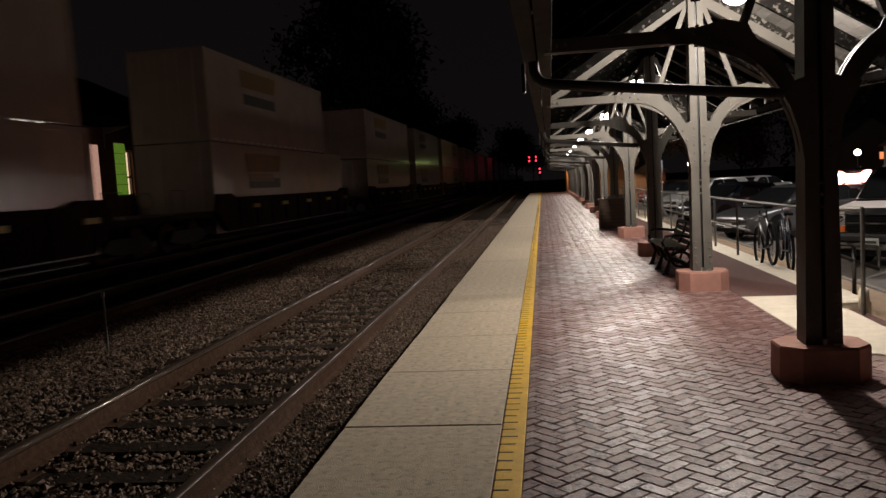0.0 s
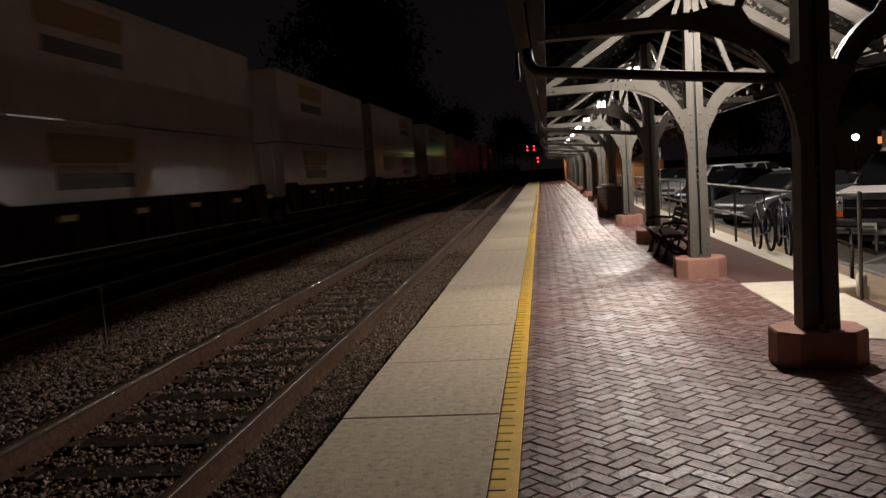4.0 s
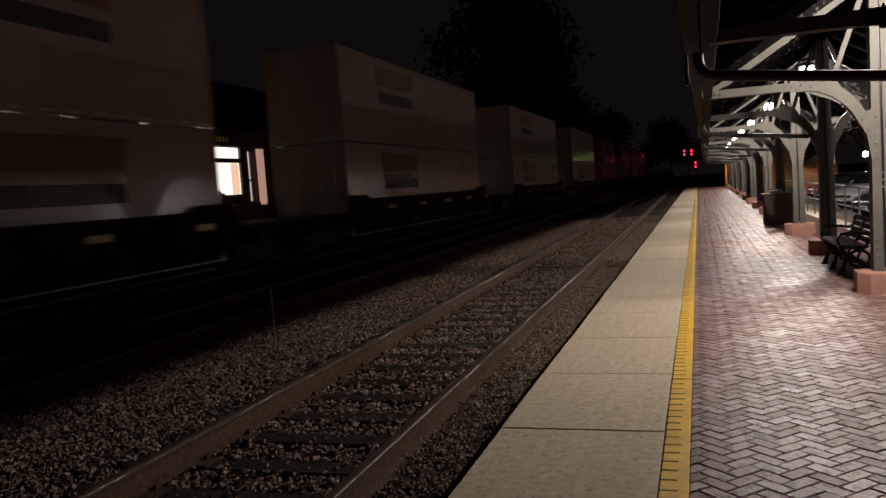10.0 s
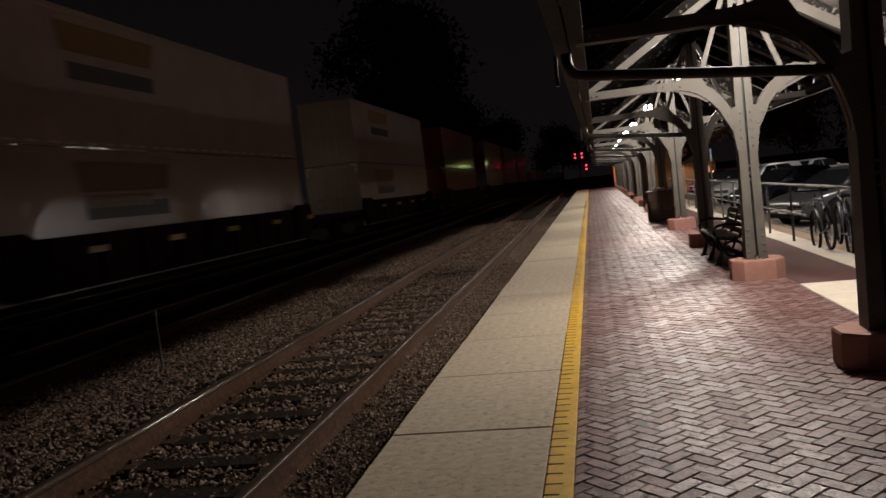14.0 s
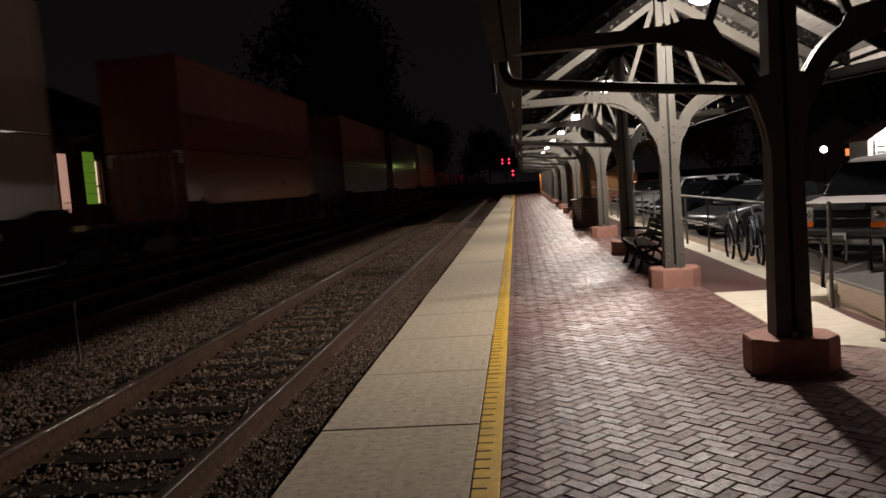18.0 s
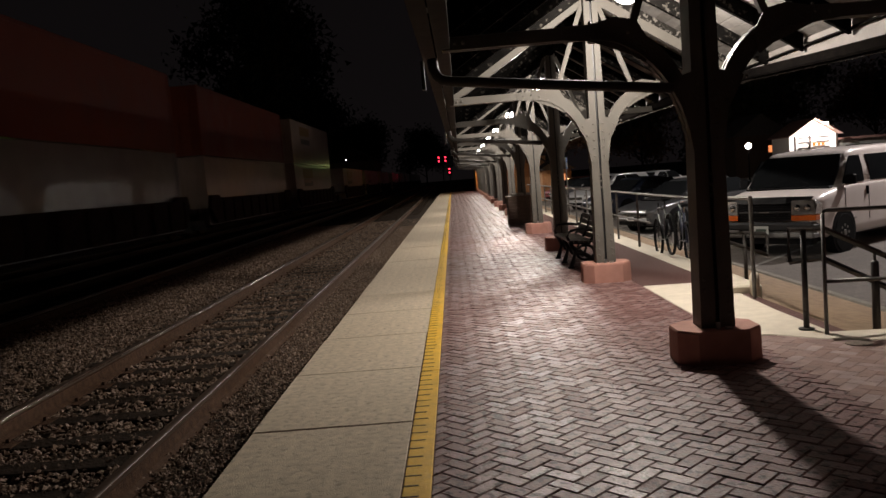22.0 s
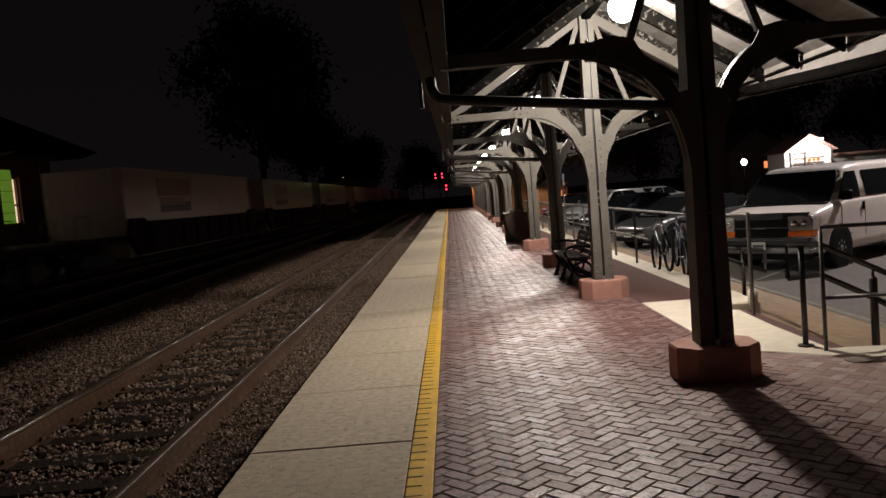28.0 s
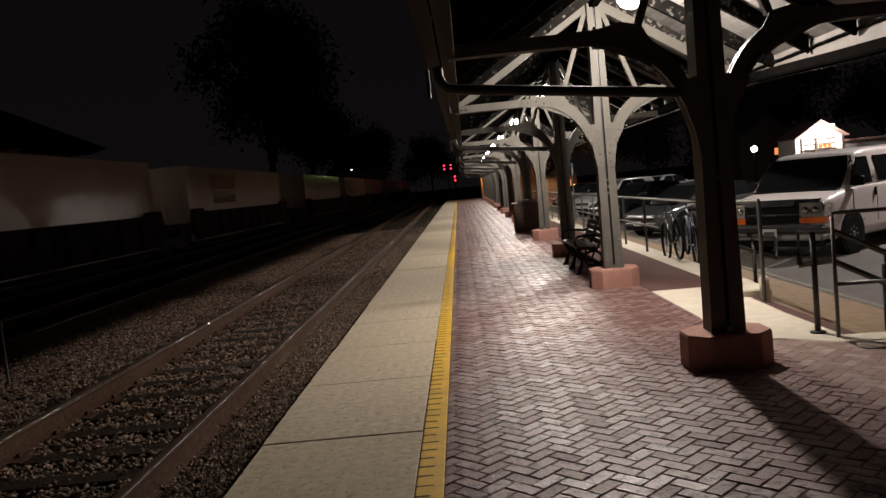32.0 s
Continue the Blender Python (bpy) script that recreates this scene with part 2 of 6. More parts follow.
blocking_paint = mat("pale_eave_board_paint", (0.16, 0.143, 0.132), (0.125, 0.113, 0.104), rough=0.7, scale=6, bump=0.15, bscale=40, stain=0.3, stain_scale=2.0, stain_colour=(0.2, 0.18, 0.165))
iron_black = mat("black_iron", (0.018, 0.018, 0.02), (0.012, 0.012, 0.013), rough=0.42, metal=0.3, scale=20, bump=0.15)
rail_grey = mat("grey_handrail_paint", (0.13, 0.12, 0.11), (0.09, 0.085, 0.08), rough=0.45, metal=0.3, scale=14)
rail_dark = mat("dark_handrail_paint", (0.045, 0.04, 0.037), (0.03, 0.027, 0.025), rough=0.45, metal=0.2, scale=14)
bench_wood = mat("dark_bench_slats", (0.045, 0.036, 0.03), (0.028, 0.022, 0.019), rough=0.38, scale=12, bump=0.2)
planter_mat = mat("dark_planter_wood", (0.085, 0.05, 0.034), (0.06, 0.035, 0.024), rough=0.7, scale=8, bump=0.3)
plastic_black = mat("black_plastic", (0.006, 0.006, 0.007), rough=0.5, spec=0.08)
rubber = mat("tyre_rubber", (0.010, 0.010, 0.010), (0.006, 0.006, 0.006), spec=0.06, rough=0.8, scale=30)
chrome = mat("chrome", (0.6, 0.6, 0.6), rough=0.15, metal=1.0)
bumper_grey = mat("dark_bumper", (0.02, 0.02, 0.021), (0.014, 0.014, 0.015), rough=0.55, spec=0.25)
steel_grey = mat("grey_steel", (0.30, 0.29, 0.28), (0.2, 0.2, 0.19), rough=0.4, metal=0.8)
car_glass = mat("tinted_glass", (0.010, 0.011, 0.012), rough=0.06, spec=0.6)
lens_clear = mat("headlamp_lens", (0.50, 0.48, 0.46), (0.42, 0.40, 0.385), rough=0.18, metal=0.7, scale=6, coat=1.0)
amber = mat("amber_lens", (0.5, 0.11, 0.018), (0.36, 0.07, 0.012), rough=0.2, coat=0.5)
red_lens = mat("red_lens", (0.35, 0.01, 0.01), rough=0.2, coat=0.5)
line_paint = mat("worn_line_paint", (0.30, 0.29, 0.27), (0.15, 0.14, 0.13), rough=0.7, scale=6)
plate_white = mat("plate_white", (0.6, 0.62, 0.6), rough=0.4)
plate_bar = mat("plate_bar", (0.05, 0.08, 0.06), rough=0.5)
cont_white = mat("white_container_paint", (0.53, 0.45, 0.385), (0.44, 0.365, 0.31), rough=0.36, spec=0.7, coat=0.85, coat_rough=0.19, scale=1.3, rvar=0.06, stain=0.6, stain_scale=0.7, stain_colour=(0.36, 0.30, 0.26))
cont_orange = mat("rust_orange_container_paint", (0.28, 0.054, 0.015), (0.22, 0.041, 0.012), rough=0.4, coat=1.0, coat_rough=0.15, scale=1.3, rvar=0.08, stain=0.4, stain_scale=0.8, stain_colour=(0.18, 0.035, 0.012))
cont_red = mat("dull_red_container_paint", (0.33, 0.095, 0.06), (0.26, 0.07, 0.045), rough=0.35, spec=0.5, coat=0.6, coat_rough=0.13, scale=1.3, rvar=0.08, stain=0.5, stain_scale=0.8, stain_colour=(0.2, 0.07, 0.05))
cont_grey = mat("grey_container_paint", (0.30, 0.30, 0.29), (0.24, 0.24, 0.235), rough=0.45, coat=0.6, coat_rough=0.22, scale=1.3, stain=0.4, stain_scale=0.8, stain_colour=(0.16, 0.15, 0.14))
frame_dark = mat("dark_container_frame", (0.10, 0.085, 0.075), rough=0.5)
logo_ochre = mat("ochre_panel_paint", (0.29, 0.19, 0.06), (0.24, 0.155, 0.05), rough=0.45)
logo_dark = mat("dark_green_panel_paint", (0.09, 0.095, 0.085), rough=0.45)
logo_brown = mat("brown_panel_paint", (0.30, 0.215, 0.15), (0.25, 0.18, 0.125), rough=0.45)
tape_white = mat("white_reflective_tape", (0.85, 0.83, 0.80), rough=0.4)
tape_yellow = mat("yellow_reflective_panel", (0.85, 0.58, 0.05), rough=0.35)
well_paint = mat("brown_well_car_paint", (0.05, 0.02, 0.014), (0.03, 0.013, 0.009), rough=0.8, spec=0.12, scale=3, bump=0.2, stain=0.5, stain_scale=2, stain_colour=(0.012, 0.009, 0.008))
truck_iron = mat("truck_iron", (0.03, 0.026, 0.023), (0.02, 0.017, 0.015), rough=0.7, scale=10)
depot_brick = mat("depot_brick", (0.19, 0.085, 0.06), (0.13, 0.06, 0.045), rough=0.85, scale=12, bump=0.4, bscale=30)
depot_trim = mat("depot_trim_paint", (0.10, 0.065, 0.045), rough=0.6)
window_glow = glow("lit_room", (1.0, 0.9, 0.78), 1.5)
window_pale = glow("lit_pale_blind", (1.0, 0.82, 0.74), 0.45)
window_pink = glow("lit_room_dim", (1.0, 0.55, 0.42), 0.35)
window_cream = glow("lit_curtain", (1.0, 0.72, 0.45), 0.85)
# emission in place of green light falling on the depot's wall boards
green_glow = glow("green_board_glow", (0.35, 0.7, 0.06), 0.16)
clapboard = mat("cream_clapboard", (0.55, 0.45, 0.2), (0.45, 0.36, 0.15), rough=0.7, scale=6)
window_curtain = glow("lit_tan_curtain", (1.0, 0.62, 0.40), 0.8)
window_yellow = glow("lit_yellow_box", (0.75, 0.48, 0.02), 0.7)
window_red = glow("lit_red_curtain", (1.0, 0.28, 0.16), 1.3)
# sign paint with a weak emission of its own in place of light on it
yellow_sign = mat("yellow_sign_glow", (0.5, 0.36, 0.04), rough=0.5, emit=(0.6, 0.42, 0.02), power=0.03)
lamp_glow = glow("lamp_globe_glow", (1.0, 0.92, 0.85), 12.0)
far_glow = glow("street_lamp_glow", (1.0, 0.87, 0.76), 45.0)
orange_glow = glow("orange_window_glow", (1.0, 0.30, 0.10), 0.9)
red_glow = glow("red_signal_glow", (1.0, 0.03, 0.07), 3.5)
brake_glow = glow("brake_lamp_glow", (1.0, 0.42, 0.36), 60.0)
# red emission that imitates the lamps' bloom
halo_glow = glow("red_bloom_rim", (1.0, 0.20, 0.16), 2.2)
tail_glow = glow("tail_lamp_glow", (1.0, 0.06, 0.03), 1.2)
kiosk_white = mat("white_boarding", (0.8, 0.78, 0.74), (0.7, 0.68, 0.64), rough=0.6, scale=5)
kiosk_roof = mat("brown_roof_boards", (0.24, 0.13, 0.11), (0.18, 0.10, 0.085), rough=0.7, scale=5)
wood_dark = mat("dark_wood", (0.05, 0.03, 0.02), rough=0.7)
bark = mat("bark", (0.06, 0.045, 0.035), (0.035, 0.027, 0.02), rough=0.9, scale=9, bump=0.6)
leaf_dark = mat("dark_leaves", (0.035, 0.04, 0.02), (0.02, 0.025, 0.012), rough=0.7, scale=3, rand=0.4, island=True)
leaf_orange = mat("autumn_leaves", (0.2, 0.085, 0.025), (0.16, 0.07, 0.02), rough=0.7, scale=3, rand=0.4, island=True)
end_brick = mat("orange_lit_brick", (0.42, 0.22, 0.10), (0.32, 0.16, 0.075), rough=0.85, scale=8, bump=0.3)
blue_sign = mat("blue_sign_face", (0.06, 0.30, 0.95), rough=0.4)
shed_grey = mat("grey_siding", (0.22, 0.21, 0.19), (0.17, 0.16, 0.145), rough=0.8, scale=4)


# ---------------------------------------------------------------- mesh tools
class Shape:
    """Collects boxes, prisms, tubes and lathes into one mesh."""

    def __init__(self):
        self.v, self.f = [], []

    def put(self, verts, faces, m=None):
        k = len(self.v)
        if m is not None:
            verts = [m @ Vector(p) for p in verts]
        self.v += [tuple(p) for p in verts]
        self.f += [tuple(k + i for i in f) for f in faces]
        return self

    def box(self, x0, x1, y0, y1, z0, z1, m=None, cut=0.0):
        """A box; cut chamfers its upright and upper edges."""
        if cut <= 0:
            vs = [(x, y, z) for z in (z0, z1) for x, y in ((x0, y0), (x1, y0), (x1, y1), (x0, y1))]
            fs = [(3, 2, 1, 0), (4, 5, 6, 7)] + [(i, (i + 1) % 4, 4 + (i + 1) % 4, 4 + i) for i in range(4)]
            return self.put(vs, fs, m)
        c = min(cut, (x1 - x0) * 0.45, (y1 - y0) * 0.45, (z1 - z0) * 0.45)

        def ring(i, z):
            a0, a1, b0, b1 = x0 + i, x1 - i, y0 + i, y1 - i
            d = c * 0.7
            return [(a0 + d, b0, z), (a1 - d, b0, z), (a1, b0 + d, z), (a1, b1 - d, z), (a1 - d, b1, z), (a0 + d, b1, z), (a0, b1 - d, z), (a0, b0 + d, z)]

        return self.rings([ring(c * 0.6, z0), ring(0, z0 + c * 0.6), ring(0, z1 - c), ring(c, z1)], m)

    def rings(self, rs, m=None, closed=True):
        n = len(rs[0])
        vs = [p for r in rs for p in r]
        fs = []
        for k in range(len(rs) - 1):
            for i in range(n):
                j = (i + 1) % n
                fs.append((k * n + i, k * n + j, k * n + n + j, k * n + n + i))
        if closed:
            fs += [tuple(reversed(range(n))), tuple(range((len(rs) - 1) * n, len(rs) * n))]
        return self.put(vs, fs, m)

    def prism(self, outline, a, b, axis="y", m=None):
        """An outline of (u, v) drawn out from a to b along an axis: y: (x, z), x: (y, z), z: (x, y)."""
        def at(u, v, w):
            return {"y": (u, w, v), "x": (w, u, v), "z": (u, v, w)}[axis]
        return self.rings([[at(u, v, a) for u, v in outline], [at(u, v, b) for u, v in outline]], m)

    def tube(self, path, r, n=8, m=None):
        """A round bar along a path of points."""
        rs = []
        pts = [Vector(p) for p in path]
        for i, p in enumerate(pts):
            d = (pts[min(i + 1, len(pts) - 1)] - pts[max(i - 1, 0)]).normalized()
            a = d.orthogonal().normalized() if abs(d.z) > 0.95 else d.cross(Vector((0, 0, 1))).normalized()
            b = d.cross(a)
            rs.append([p + r * (math.cos(2 * math.pi * k / n) * a + math.sin(2 * math.pi * k / n) * b) for k in range(n)])
        return self.rings(rs, m)

    def lathe(self, profile, n=16, m=None, axis="z"):
        """A profile of (radius, height) turned round an axis."""
        rs = []
        for r, h in profile:
            ring = []
            for k in range(n):
                c, s = r * math.cos(2 * math.pi * k / n), r * math.sin(2 * math.pi * k / n)
                ring.append({"z": (c, s, h), "x": (h, c, s), "y": (c, h, s)}[axis])
            rs.append(ring)
        return self.rings(rs, m)

    def mesh(self, name, smooth=False, bevel=0.0):
        me = bpy.data.meshes.new(name)
        me.from_pydata(self.v, [], self.f)
        bm = bmesh.new()
        bm.from_mesh(me)
        bmesh.ops.recalc_face_normals(bm, faces=bm.faces)
        if bevel:
            bmesh.ops.bevel(bm, geom=list(bm.edges), offset=bevel, segments=1, affect="EDGES")
        bm.to_mesh(me)
        bm.free()
        if smooth:
            for p in me.polygons:
                p.use_smooth = True
        return me


def part(name, shape, material, parent=None, label="", m=None, smooth=False, bevel=0.0):
    me = shape if isinstance(shape, bpy.types.Mesh) else shape.mesh(name, smooth, bevel)
    if not me.materials:
        me.materials.append(material)
    ob = new(name, me)
    if parent is not None:
        ob.parent = parent
    if m is not None:
        ob.matrix_basis = m
    return tagged(ob, label) if label else ob


def thing(name, m, label, category, group="", kind=""):
    ob = new(name)
    ob.empty_display_size = 0.2
    ob.matrix_basis = m
    return tagged(ob, label, category, group, kind)


def solid(name, shape, material, label="", category="", kind="structure", smooth=False, bevel=0.0, m=None):
    return tagged(part(name, shape, material, None, "", m, smooth, bevel), label, category, "", kind)


def box(*a, **k):
    return Shape().box(*a, **k)

# ---------------------------------------------------------------- plan
XC = 1.93            # centre line of the canopy
BAY, COL0 = 4.38, 5.75
RIDGE, SLOPE = 3.77, 0.635
EDGE, YEL0, YEL1 = -1.343, -0.335, -0.196
RAIL_Z = -0.02
TRACKS = (-2.748, -7.15, -11.35)
LOT = -0.52
SPEED = 8.2


def can(y, z=0.0):
    """Pose on the canopy's centre line, which runs a little askew to the tracks."""
    return pose(1.855 + 0.0097 * (y - COL0), y, z, 0, 0, -0.55)


CANOPY = can(COL0) @ pose(-XC, -COL0, 0)


def stations(a, b, step):
    n = int(round((b - a) / step))
    return [a + step * i for i in range(n + 1)]


# ---------------------------------------------------------------- ground, track beds, platform
solid("ground", box(-500, 500, -120, 700, -0.9, -0.62), soil, "dark bare ground reaching to the horizon", "ground")
solid("parking_lot", box(3.98, 60, -25, 95, -0.7, LOT), asphalt, "dark asphalt parking lot beside the platform", "parking lot")
solid("track_bed", Shape().prism([(-16.0, -0.62), (-15.2, -0.295), (-1.36, -0.295), (-1.36, -0.62)], -30, 330, "y"), ballast_base,
      "brown-grey ballast bed under three tracks", "ballast")
solid("platform_body", box(-1.32, 3.08, -12, 82, -0.6, -0.005), joint_sand, "platform body with sand-filled joints", "platform")


def scatter_stones(name, x0, x1, y0, y1, count, z, size, skip):
    rng = np.random.default_rng(7)
    base = np.array([(1, 0, 0), (-1, 0, 0), (0, 1, 0), (0, -1, 0), (0, 0, 1), (0, 0, -1)], float)
    faces = np.array([(0, 2, 4), (2, 1, 4), (1, 3, 4), (3, 0, 4), (2, 0, 5), (1, 2, 5), (3, 1, 5), (0, 3, 5)])
    x = rng.uniform(x0, x1, count)
    y = y0 + (y1 - y0) * rng.uniform(0, 1, count) ** 1.5
    keep = np.array([not skip(a, b) or rng.random() < 0.22 for a, b in zip(x, y)])
    x, y = x[keep], y[keep]
    n = len(x)
    s = size * rng.uniform(0.55, 1.35, n)
    v = base[None] * rng.uniform(0.6, 1.25, (n, 6, 1)) * s[:, None, None]
    v += rng.normal(0, 0.22, (n, 6, 3)) * s[:, None, None]
    a = rng.uniform(0, 6.28, n)
    c, q = np.cos(a), np.sin(a)
    vx = v[..., 0] * c[:, None] - v[..., 1] * q[:, None]
    vy = v[..., 0] * q[:, None] + v[..., 1] * c[:, None]
    vz = v[..., 2] * 0.75 + z + rng.uniform(-0.012, 0.03, n)[:, None]
    verts = np.stack([vx + x[:, None], vy + y[:, None], vz], -1).reshape(-1, 3)
    f = (faces[None] + 6 * np.arange(n)[:, None, None]).reshape(-1, 3)
    me = bpy.data.meshes.new(name)
    me.from_pydata(verts.tolist(), [], f.tolist())
    me.materials.append(stone)
    ob = new(name, me)
    return tagged(ob, "crushed brown-grey ballast stones between the ties", "ballast", "", "stuff")


def on_tie(x, y):
    return abs(x + 2.748 + 0.0105 * y) < 1.3 and (y % 0.56) < 0.23


scatter_stones("ballast_stones", -6.6, -1.37, -3.0, 36, 165000, -0.268, 0.0215, on_tie)
# finer gravel fills the strip between the near rail and the platform
solid("shoulder_bed", Shape().prism([(-1.91, -3), (-1.35, -3), (-1.35, 40), (-2.34, 40)], -0.5, -0.237, "z"), ballast_base, "brown gravel bed along the platform wall", "ballast")
scatter_stones("shoulder_stones", -2.1, -1.37, -1.0, 30, 42000, -0.236, 0.0145, lambda x, y: x < -1.92 - 0.0105 * y)

# ties and rails
tie_mesh = box(-1.3, 1.3, 0.0, 0.225, -0.36, -0.205, cut=0.012).mesh("tie")
for name, tx, span in (("near_track", TRACKS[0], 90), ("middle_track", TRACKS[1], 60), ("far_track", TRACKS[2], 60)):
    track = thing(name, pose(tx, 0, -0.04, 0, 0, 0.6 if tx > -11 else 0), "railway track with brown rusty rails on dark timber ties", "railway track", "", "structure")
    first = -20
    for i in range(first, int(span / 0.56)):
        part("tie", tie_mesh, tie_wood, track, m=pose(random.uniform(-0.03, 0.03), i * 0.56, random.uniform(-0.008, 0.004), 0, 0, random.uniform(-0.6, 0.6)))
    for side in (-1, 1):
        c = side * 0.7525
        web = Shape().prism([(c - 0.07, -0.2), (c + 0.07, -0.2), (c + 0.07, -0.188), (c + 0.015, -0.165), (c + 0.012, -0.075), (c + 0.036, -0.06), (c + 0.037, -0.026),
                             (c - 0.037, -0.026), (c - 0.036, -0.06), (c - 0.012, -0.075), (c - 0.015, -0.165), (c - 0.07, -0.188)], -25, 300, "y")
        rail = part("rail", web, rail_rust, track, "rusty brown steel rail")
        arc = [(0.0375, -0.052), (0.0375, -0.040), (0.0368, -0.034), (0.0345, -0.0285), (0.030, -0.0235), (0.023, -0.0195), (0.012, -0.0168), (0.0, -0.016)]
        head = Shape().prism([(c + x, z) for x, z in arc] + [(c - x, z) for x, z in reversed(arc[:-1])], -25, 300, "y")
        part("rail_head", head, rail_top if side < 0 and name == "near_track" else rail_dull, rail, "worn rail head")
        if side < 0 and name == "near_track":
            part("gauge_corner", Shape().prism([(c + 0.0375, -0.0327), (c + 0.0358, -0.0292), (c + 0.034, -0.0300), (c + 0.036, -0.0335)], -25, 300, "y").prism([(c + 0.0356, -0.0288), (c + 0.0326, -0.0255), (c + 0.0316, -0.0266), (c + 0.0344, -0.0298)], -25, 300, "y"), rail_bright, rail, "polished gauge corner")

# spikes and plates on the near rails
near = bpy.data.objects["near_track"]
plate_mesh = Shape().box(-0.17, 0.17, 0.02, 0.2, -0.21, -0.196).box(-0.10, -0.075, 0.05, 0.075, -0.2, -0.165).box(0.075, 0.1, 0.14, 0.165, -0.2, -0.165).mesh("tie_plate")
for i in range(-8, 60):
    for side in (-1, 1):
        part("tie_plate", plate_mesh, rail_rust, near, m=pose(side * 0.7525, i * 0.56, 0))

# a short marker stake in the ballast beside the near track
stake = thing("marker_stake", pose(-5.2, 8.6, -0.26), "thin grey steel marker stake standing in the ballast", "stake")
part("stake_bar", box(-0.012, 0.012, -0.012, 0.012, 0, 0.72, cut=0.004), steel_grey, stake)
part("stake_cap", box(-0.02, 0.02, -0.006, 0.006, 0.66, 0.72), tape_white, stake)

# concrete edge slabs, joint by joint
edge = thing("platform_edge", pose(0, 0, 0), "pale grey concrete slabs along the platform edge", "platform edge", "", "structure")
slab_mesh = box(EDGE, YEL0 - 0.004, 0.005, 1.413, -0.16, 0.0, cut=0.006).mesh("edge_slab")
for i in range(-6, 55):
    part("edge_slab", slab_mesh, concrete, edge, m=pose(random.uniform(-0.006, 0.004), 4.755 + 1.42 * i + random.uniform(-0.0015, 0.0015), random.uniform(-0.002, 0.001), random.uniform(-0.05, 0.05), random.uniform(-0.1, 0.1), random.uniform(-0.12, 0.12)))
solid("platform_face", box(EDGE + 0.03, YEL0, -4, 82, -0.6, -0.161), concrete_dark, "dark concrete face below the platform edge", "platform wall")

strip = thing("warning_strip", pose(0, 0, 0), "yellow painted warning strip with dark cross notches", "warning strip", "", "structure")
for i in range(-3, 28):
    part("yellow_plank", box(YEL0, YEL1, 3 * i + 0.004, 3 * i + 2.996, -0.08, 0.006, cut=0.004), yellow_paint, strip)
notch = Shape()
for y in stations(1.0, 45.0, 0.1345):
    w = random.uniform(0.075, 0.1)
    notch.box(YEL0 - 0.001, YEL0 + w, y, y + random.uniform(0.010, 0.017), 0.0, 0.0072, pose(0, 0, 0))
tagged(part("notch", notch, groove, strip, "dark notches across the yellow strip"), kind="stuff")


# ---------------------------------------------------------------- herringbone pavers
def clip_poly(poly, nx, ny, d):
    out = []
    for i in range(len(poly)):
        p, q = poly[i], poly[(i + 1) % len(poly)]
        a, b = nx * p[0] + ny * p[1] - d, nx * q[0] + ny * q[1] - d
        if a >= 0:
            out.append(p)
        if (a >= 0) != (b >= 0):
            s = a / (a - b)
            out.append((p[0] + s * (q[0] - p[0]), p[1] + s * (q[1] - p[1])))
    return out


def inset(poly, d):
    n = len(poly)
    cx, cy = sum(p[0] for p in poly) / n, sum(p[1] for p in poly) / n
    out = []
    for x, y in poly:
        k = math.hypot(x - cx, y - cy) or 1
        out.append((x - (x - cx) / k * d, y - (y - cy) / k * d))
    return out


